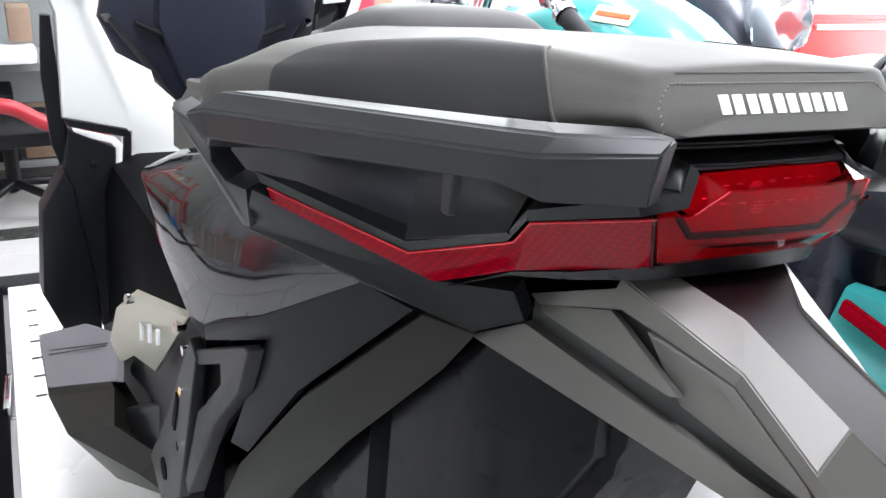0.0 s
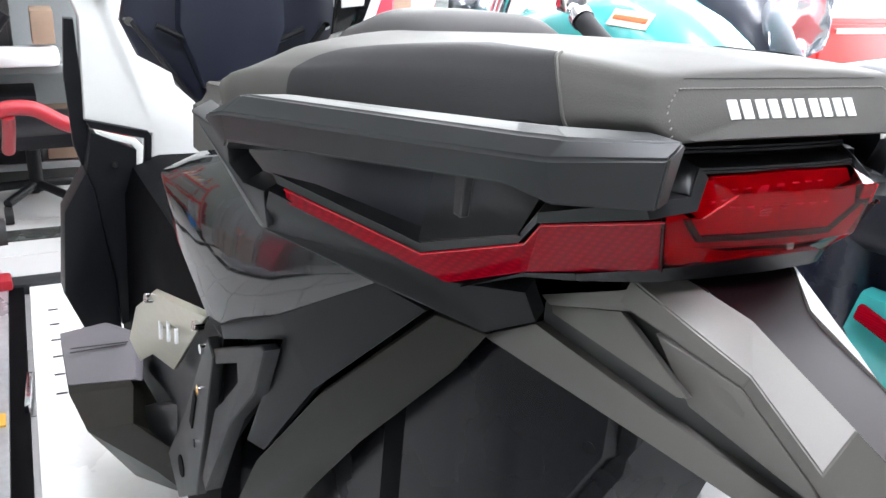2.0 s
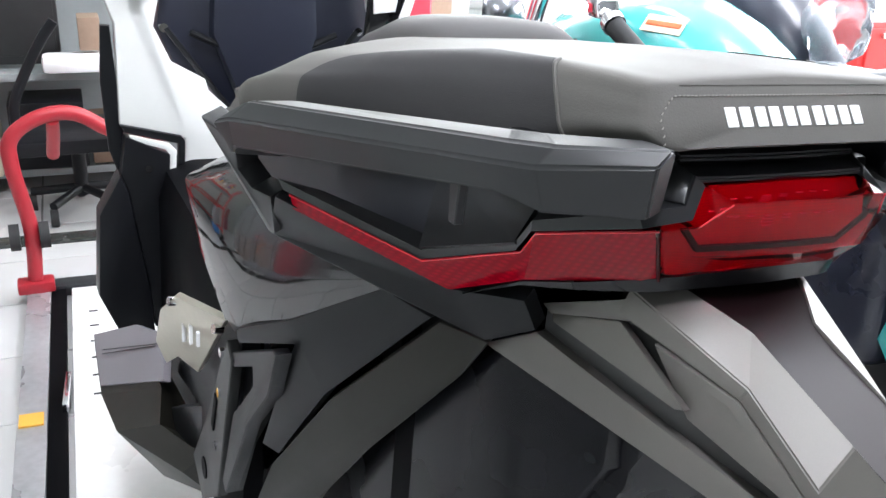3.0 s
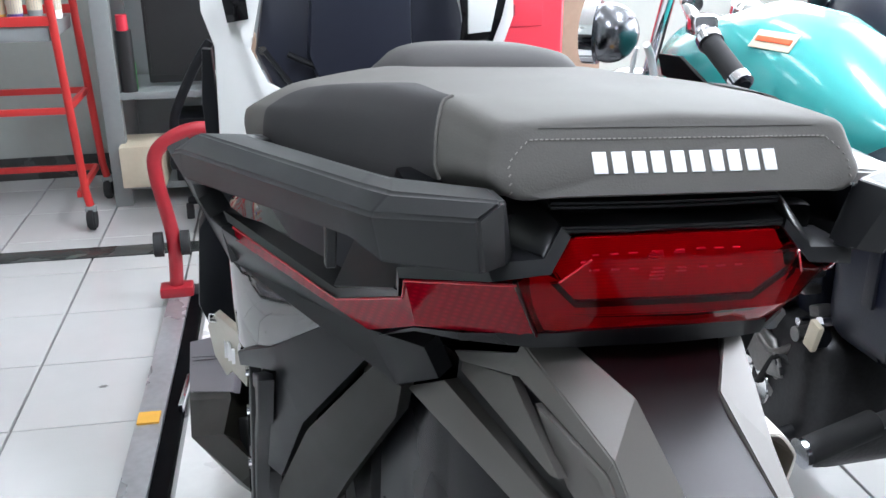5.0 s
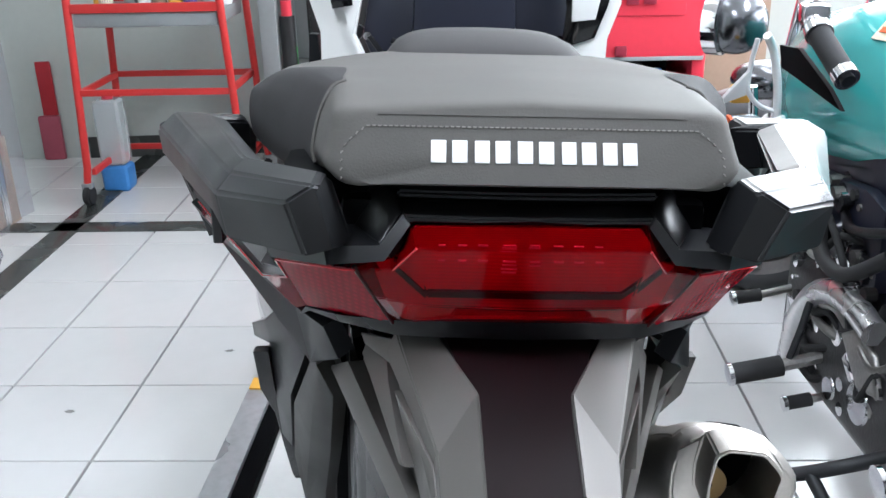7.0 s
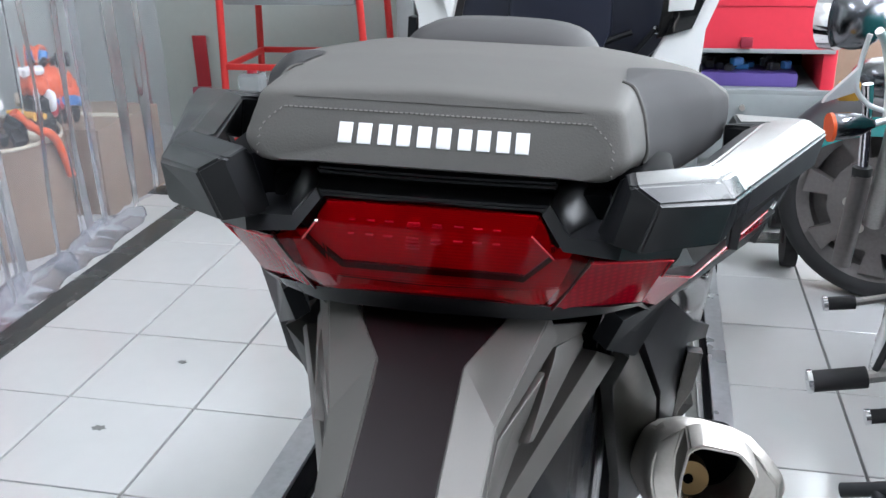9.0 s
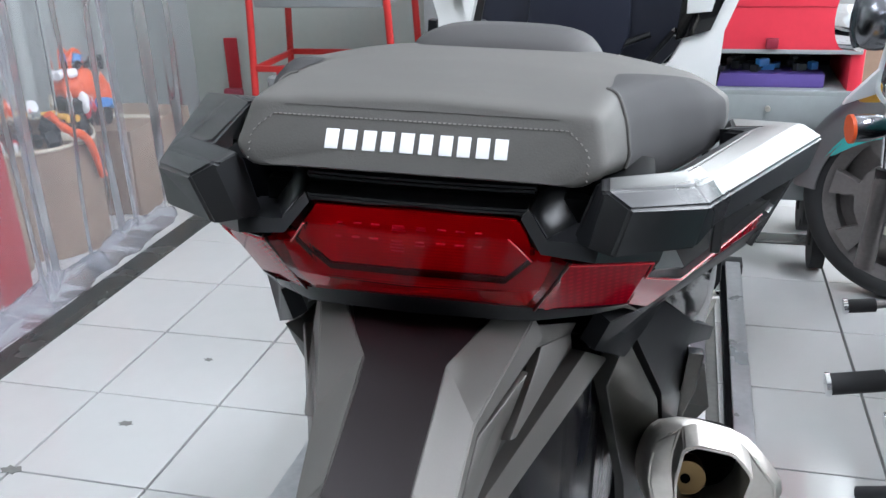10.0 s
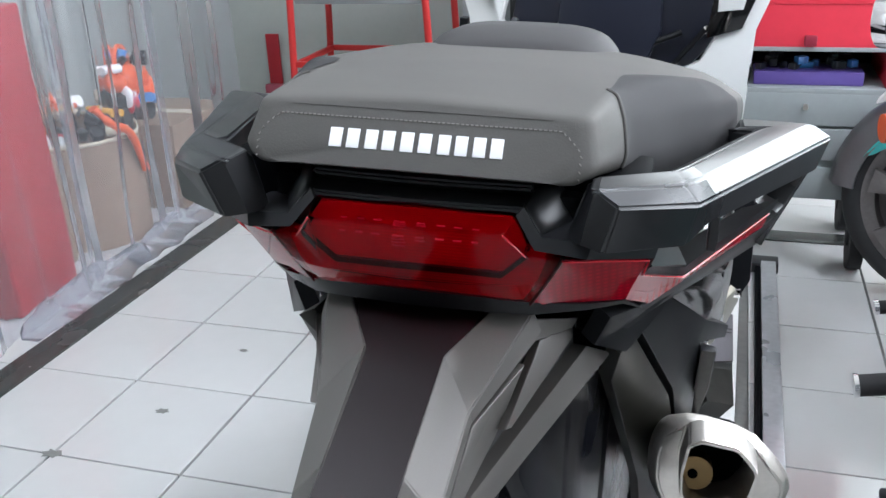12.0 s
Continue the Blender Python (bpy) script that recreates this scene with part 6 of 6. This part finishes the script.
# ---- red and grey tool cabinet ----
def cabinet():
    c = thing("tool_cabinet", "grey tool cabinet with a red plastic lid and purple tray", "cabinet", (0.42, 2.25, 0), GYAW)
    bm = bmesh.new()
    box(bm, (0, 0, 0.355), (0.54, 0.40, 0.29), 0.006)
    part("body", bm, M_GREY_STEEL, c)
    for z in (0.262, 0.365, 0.458):
        bm = bmesh.new()
        box(bm, (0, -0.205, z), (0.53, 0.012, 0.085), 0.004)
        dr = part("drawer", bm, M_GREY_STEEL, c)
        bm = bmesh.new()
        rod(bm, (0.06, -0.225, z + 0.008), (0.06, -0.20, z + 0.008), 0.007)
        part("knob", bm, M_STEEL, dr)
    bm = bmesh.new()
    box(bm, (0, 0, 0.505), (0.57, 0.42, 0.016), 0.003)
    part("shelf", bm, M_GREY_STEEL, c)
    bm = bmesh.new()
    box(bm, (0, 0.15, 0.56), (0.50, 0.04, 0.10), 0.004)
    part("niche_back", bm, M_BLACK, c)
    for x in (-0.265, 0.265):
        bm = bmesh.new()
        box(bm, (x, 0, 0.53), (0.036, 0.40, 0.64), 0.008)
        part("side_post", bm, M_RED_PLASTIC, c)
    bm = bmesh.new()
    box(bm, (0, 0, 0.735), (0.56, 0.42, 0.25), 0.016, seg=3)
    lid = part("lid", bm, M_RED_PLASTIC, c, "red plastic lid")
    bm = bmesh.new()
    box(bm, (0.0, -0.208, 0.775), (0.44, 0.012, 0.10), 0.004)
    part("lid_panel", bm, M_RED_PLASTIC, lid)
    for k in range(6):
        bm = bmesh.new()
        box(bm, (-0.10 + k * 0.045, -0.219, 0.77), (0.032, 0.006, 0.03), 0.002)
        part("lid_bar", bm, M_RED_DARK, lid, "worn raised bar")
    bm = bmesh.new()
    box(bm, (0.055, -0.214, 0.635), (0.030, 0.016, 0.026), 0.003)
    part("latch", bm, M_RED_DARK, lid)
    bm = bmesh.new()
    box(bm, (0, 0, 0.613), (0.55, 0.42, 0.012), 0.003)
    part("lid_edge", bm, M_GREY_STEEL, lid)
    for x in (-0.23, 0.23):
        for y in (-0.15, 0.15):
            bm = bmesh.new()
            box(bm, (x, y, 0.175), (0.10, 0.10, 0.07), 0.006)
            rod(bm, (x - 0.018, y, 0.065), (x + 0.018, y, 0.065), 0.065, seg=24)
            box(bm, (x, y, 0.12), (0.05, 0.04, 0.10), 0.004)
            part("caster", bm, M_RUBBER, c, "black rubber caster")
    tray = thing("parts_tray", "purple plastic tray with small parts in the cabinet", "tray", (0.475, 2.13, 0.513), GYAW)
    bm = bmesh.new()
    box(bm, (0, 0, 0.018), (0.27, 0.12, 0.036), 0.006)
    part("body", bm, M_PURPLE, tray)
    rng = random.Random(9)
    for k in range(24):
        bm = bmesh.new()
        box(bm, (rng.uniform(-0.12, 0.12), rng.uniform(-0.03, 0.05), rng.uniform(0.038, 0.058)), (rng.uniform(0.02, 0.05), 0.02, 0.02), 0.003, rz=rng.uniform(0, 90))
        part("small_part", bm, rng.choice((M_BLACK, M_BLACK, M_NAVY, M_DARK_STEEL, M_BLUE)), tray)
    board = thing("board", "brown cardboard sheet leaning behind the cabinet", "board", (1.05, 3.0, 0), GYAW)
    bm = bmesh.new()
    box(bm, (0, 0, 0.495), (0.30, 0.02, 0.99), 0.002)
    part("sheet", bm, M_CARD, board)
    post = thing("post", "yellow steel post by the far wall", "post", (1.224, 3.2, 0), 0)
    bm = bmesh.new()
    rod(bm, (0, 0, 0), (0, 0, 0.95), 0.028)
    part("tube", bm, M_YELLOW, post)
    bm = bmesh.new()
    box(bm, (0, 0, 0.006), (0.10, 0.10, 0.012), 0.003)
    part("foot", bm, M_YELLOW, post)


cabinet()


# ---- goods wrapped in clear film along the west side ----
def stored_goods():
    def carton(at, size, label, rz=GYAW):
        t = thing("carton", label, "box", at, rz, group="cartons under the film")
        bm = bmesh.new()
        box(bm, (0, 0, size[2] / 2), size, 0.004)
        part("body", bm, M_CARD, t)
        bm = bmesh.new()
        box(bm, (0, 0, size[2] + 0.001), (size[0] + 0.002, 0.045, 0.002))
        part("tape", bm, M_CREAM, t)
    carton((-1.675, 2.48, 0), (0.36, 0.38, 0.30), "brown cardboard carton behind clear film")
    # round cardboard drum, heaped with toys
    drum = thing("cardboard_drum", "round brown cardboard drum heaped with plastic toys", "drum", (-1.71, 2.03, 0))
    bm = bmesh.new()
    skin(bm, [[bm.verts.new((r * math.cos(a), r * math.sin(a), z)) for a in (2 * math.pi * q / 40 for q in range(40))] for r, z in ((0.211, 0), (0.215, 0.02), (0.215, 0.344), (0.207, 0.346), (0.207, 0.27), (0.05, 0.265))])
    part("wall", bm, M_CARD, drum, smooth=0.8)
    bm = bmesh.new()
    ring = [(0.216 * math.cos(a), 0.216 * math.sin(a), 0.346) for a in (2 * math.pi * q / 40 for q in range(41))]
    tube(bm, ring, 0.006, seg=8)
    part("rim", bm, M_CREAM, drum, "pale rolled rim")
    # toy motorbike: wheels, body, tank, fork loop, mirror, box behind
    g = thing("toy_motorbike", "orange and blue plastic toy motorbike on the drum", "toy", (-1.575, 2.195, 0.325), 0)

    def ball(name, c, r, material, label="", parent=None):
        bm = bmesh.new()
        bmesh.ops.create_uvsphere(bm, u_segments=18, v_segments=10, radius=1, matrix=Matrix.Translation(c) @ Matrix.Diagonal((*r, 1)))
        for v in bm.verts:
            v.co += Vector(r) * 0.16 * noise.noise(v.co * 45)
        part(name, bm, material, parent or g, label, smooth=1.0)
    ball("body", (0, 0.035, 0.145), (0.035, 0.062, 0.050), M_ORANGE)
    ball("fairing", (0.01, 0.075, 0.105), (0.030, 0.040, 0.045), M_ORANGE)
    ball("seat", (0, -0.045, 0.150), (0.028, 0.030, 0.030), M_ORANGE)
    ball("side_pod", (0.03, -0.050, 0.108), (0.022, 0.020, 0.036), M_WHITE_INK, "white side pod")
    ball("shadow_pod", (0.0, 0.0, 0.075), (0.035, 0.050, 0.035), M_RED_PLASTIC)
    for k, (p, q, r, m, nm) in enumerate((((0.045, 0.02, 0.090), (0.030, 0.085, 0.070), 0.016, M_BLUE, "tank"), ((0.0, 0.0, 0.22), (0.0, 0.012, 0.245), 0.018, M_BLUE, "visor"), ((0.0, 0.05, 0.20), (0.0, 0.105, 0.212), 0.010, M_BLACK, "mirror_arm"), ((-0.01, 0.115, 0.200), (0.005, 0.120, 0.200), 0.024, M_BLACK, "mirror"), ((-0.02, -0.010, 0.19), (0.02, -0.012, 0.225), 0.012, M_BLACK, "grip"), ((0.0, -0.10, 0.20), (0.012, -0.045, 0.20), 0.014, M_WHITE_INK, "grip_end"))):
        bm = bmesh.new()
        rod(bm, p, q, r, seg=18)
        part(nm, bm, m, g)
    bm = bmesh.new()
    tube(bm, [(0, -0.045, 0.17), (0, -0.050, 0.225), (0, -0.015, 0.262), (0, 0.030, 0.245), (0, 0.035, 0.19)], 0.008)
    part("fork_loop", bm, M_ORANGE, g)
    for y in (-0.05, 0.075):
        bm = bmesh.new()
        rod(bm, (-0.014, y, 0.034), (0.014, y, 0.034), 0.034, seg=24)
        part("wheel", bm, M_BLACK, g)
    # smaller toys heaped round it
    rng = random.Random(7)
    heap = thing("toy_heap", "heap of small orange, yellow and dark plastic toys", "toys", (-1.69, 2.03, 0.30))
    for k in range(46):
        a, q = rng.uniform(0, 6.28), 0.17 * math.sqrt(rng.random())
        x, y, z = q * math.cos(a), q * math.sin(a), rng.uniform(0.02, 0.13)
        m = rng.choice((M_GREY_DARK, M_GREY_DARK, M_BLACK, M_DARK_STEEL, M_ORANGE, M_YELLOW, M_CREAM, M_RED_PLASTIC, M_WHITE_INK))
        bm = bmesh.new()
        if k % 2:
            rod(bm, (x - 0.02, y, z), (x + 0.02, y + rng.uniform(-0.03, 0.03), z + rng.uniform(-0.02, 0.03)), rng.uniform(0.008, 0.020), seg=10)
        else:
            box(bm, (x, y, z), (rng.uniform(0.02, 0.05), rng.uniform(0.03, 0.07), rng.uniform(0.02, 0.05)), 0.006, rx=rng.uniform(-40, 40), rz=rng.uniform(0, 90))
        part("piece", bm, m, heap)
    for pts, m in (([(0.02, -0.13, 0.26), (0.03, -0.10, 0.22), (0.08, -0.10, 0.16), (0.12, -0.17, 0.17)], M_ORANGE), ([(0.170, -0.146, 0.159), (0.195, -0.100, 0.105), (0.212, -0.044, 0.054), (0.214, 0.007, -0.073)], M_ORANGE)):
        bm = bmesh.new()
        tube(bm, pts, 0.012)
        part("strap", bm, m, heap, "orange strap hanging over the rim")
    # cases beside and behind the drum
    for x, y, w, dpt, h, m, lab in ((-1.555, 1.53, 0.10, 0.26, 0.80, M_CRIMSON, "tall crimson plastic case behind clear film"), (-1.87, 1.87, 0.10, 0.11, 0.68, M_RED_DARK, "narrow dark red case behind clear film")):
        t = thing("case", lab, "case", (x, y, 0), GYAW, group="cases behind the film")
        bm = bmesh.new()
        box(bm, (0, 0, h / 2), (w, dpt, h), 0.018, seg=3)
        part("body", bm, m, t)
        bm = bmesh.new()
        tube(bm, [(0, -0.04, h - 0.004), (0, -0.03, h + 0.03), (0, 0.03, h + 0.03), (0, 0.04, h - 0.004)], 0.007)
        part("handle", bm, M_BLACK, t)
    sack = thing("cloth_bundle", "dark grey cloth bundle on a low carton", "bundle", (-1.64, 1.745, 0.345))
    bm = bmesh.new()
    bmesh.ops.create_icosphere(bm, subdivisions=4, radius=1, matrix=Matrix.Diagonal((0.055, 0.085, 0.09, 1)))
    for v in bm.verts:
        v.co += v.co.normalized() * 0.035 * noise.noise(v.co * 22)
        v.co.z = max(v.co.z, -0.07)
    bmesh.ops.translate(bm, verts=bm.verts[:], vec=(0, 0, 0.07))
    part("cloth", bm, M_GREY_DARK, sack, smooth=1.0)
    carton((-1.645, 1.745, 0), (0.13, 0.17, 0.345), "narrow brown carton with a dark bundle on it")
    t = thing("stand_post", "slim dark steel post behind clear film", "post", (-1.88, 2.57, 0), 0)
    bm = bmesh.new()
    rod(bm, (0, 0, 0), (0, 0, 1.9), 0.014)
    part("tube", bm, M_DARK_STEEL, t)
    bm = bmesh.new()
    box(bm, (0, 0, 0.008), (0.10, 0.10, 0.016), 0.004)
    part("foot", bm, M_DARK_STEEL, t)
    # crumpled foot of the film on the floor
    for y0, y1, h, ph in ((1.30, 1.86, 0.07, 0.4), (1.80, 2.30, 0.06, 2.6)):
        bm = bmesh.new()
        rings = []
        for i in range(34):
            u = i / 33
            e = math.sin(math.pi * (0.06 + 0.88 * u)) ** 0.4
            sec = []
            for q in range(16):
                a = math.pi * q / 15
                k = 1 + 0.35 * noise.noise(Vector((i * 0.22 + ph, q * 0.25, ph))) + 0.10 * noise.noise(Vector((i * 0.5, q * 0.6, ph)))
                sec.append(bm.verts.new((-1.425 + 0.05 * e * k * math.cos(a), y0 + (y1 - y0) * u, 0.003 + h * e * k * math.sin(a))))
            rings.append(sec)
        skin(bm, rings)
        ob = tagged(part("film_fold", bm, M_FILM, None, smooth=1.5), "crumpled milky plastic film lying at the curtain's foot", "film", group="film folds")
        ob.visible_shadow = False
    # folded film curtains from rail to floor
    for x0, y0, y1, ph in ((-1.44, 1.12, 1.66, 0.0), (-1.46, 1.62, 2.16, 1.1), (-1.47, 2.12, 2.70, 2.3)):
        bm = bmesh.new()
        cols, rws = 60, 26
        vs = []
        for j in range(rws):
            z = 0.012 + 2.0 * j / (rws - 1)
            amp = 0.013 * (1.25 - 0.5 * z / 2)
            row = []
            for i in range(cols):
                y = y0 + (y1 - y0) * i / (cols - 1)
                a = math.sin(i * 0.30 + ph + 0.4 * math.sin(z * 3 + ph)) + 0.8 * math.sin(i * 0.19 + z * 1.7 + ph) + 0.8 * noise.noise(Vector((i * 0.23, z * 2.2, ph)))
                row.append(bm.verts.new((x0 + amp * a * 0.6, y, z)))
            vs.append(row)
        for p, q in zip(vs, vs[1:]):
            for i in range(cols - 1):
                bm.faces.new((p[i], p[i + 1], q[i + 1], q[i]))
        ob = tagged(part("film_curtain", bm, M_FILM, None, smooth=1.5), "crinkled clear plastic film curtain hung to the floor", "curtain", group="film curtains")
        ob.visible_shadow = False
    bm = bmesh.new()
    rod(bm, (-1.47, 1.0, 2.03), (-1.47, 2.85, 2.03), 0.012)
    for y in (1.05, 2.80):
        rod(bm, (-1.47, y, 2.03), (-1.47, y, CEIL), 0.006)
    tagged(part("curtain_rail", bm, M_GREY_STEEL), "thin steel rail that carries the film", "rail")
    tag = thing("wall_tag", "crimson tag with a faded lower pocket on the wall", "sign", (-1.64, 3.435, 0))
    bm = bmesh.new()
    box(bm, (0.004, -0.006, 0.302), (0.062, 0.012, 0.225), 0.004)
    part("board", bm, M_CRIMSON, tag)
    bm = bmesh.new()
    box(bm, (-0.005, -0.014, 0.095), (0.09, 0.028, 0.19), 0.012)
    part("pocket", bm, M_PINK, tag, "faded pink pocket")
    # dark skirting along the foot of the far wall
    bm = bmesh.new()
    box(bm, (-0.9, 3.434, 0.045), (1.2, 0.012, 0.09), 0.002)
    tagged(part("baseboard", bm, M_TILE_DARK, None), "dark tiled skirting along the wall", "skirting", kind="structure")


stored_goods()


# ---- floor tiles, last ----
def tiles():
    floor = bpy.data.objects["floor"]

    def tile_mesh(w, h):
        bm = bmesh.new()
        box(bm, (0, 0, 0), (w, h, 0.014), 0.0012, seg=1)
        me = bpy.data.meshes.new("floor_tile")
        bm.to_mesh(me)
        bm.free()
        me.materials.append(M_TILE)
        return me
    full = tile_mesh(TILE - 0.006, TILE - 0.0035)
    rng = random.Random(1)
    rest = bmesh.new()
    # the tiling east of the lift is laid half a tile out of step; outlying tiles are one joined piece
    for i in range(-5, 13):
        for j in range(-11, 9):
            shift = 0.53 if i >= 3 else 0.0
            m = Matrix.Translation(((i + 0.5 + shift) * TILE, (j + 0.5) * TILE, -0.007 + rng.uniform(-0.0004, 0.0004)))
            if i < 9 and -9 <= j < 8:
                ob = new("floor_tile", full)
                ob.parent = floor
                ob.matrix_world = grid @ m
            else:
                bmesh.ops.create_cube(rest, size=1.0, matrix=grid @ m @ Matrix.Diagonal((TILE - 0.006, TILE - 0.006, 0.014, 1)))
    tagged(part("outer_tiling", rest, M_TILE, floor, smooth=0), kind="stuff")
    # dark smears on the tiles
    for sx, sy, r in ((-1.0, -1.0, 0.022), (-0.55, -0.35, 0.014), (-0.4, 0.62, 0.010), (0.55, 1.55, 0.009)):
        bm = bmesh.new()
        rim = []
        for k in range(18):
            a = 2 * math.pi * k / 18
            q = r * (0.55 + 0.55 * abs(noise.noise(Vector((sx + math.cos(a), sy + math.sin(a), 3.0)))) + 0.35 * (k % 3 == 0))
            rim.append((q * math.cos(a) * 1.3, q * math.sin(a) * 0.8, 0))
        plate(bm, rim, 0.0006, push=(0, 0, 1))
        b = part("smear", bm, M_GROUT, floor)
        b.matrix_world = grid @ Matrix.Translation((sx * TILE, sy * TILE, 0.0012))
    for x0, y0, w, h in ((-2.03 * TILE, -0.5 * TILE, 0.088, 5.0), (-0.2, 4.53 * TILE, 2.0, 0.088), (2.35, 4.0 * TILE, 3.0, 0.080)):
        bm = bmesh.new()
        box(bm, (0, 0, 0), (w, h, 0.016), 0.001)
        b = part("dark_band", bm, M_TILE_DARK, floor)
        b.matrix_world = grid @ Matrix.Translation((x0, y0, -0.0035))


tiles()
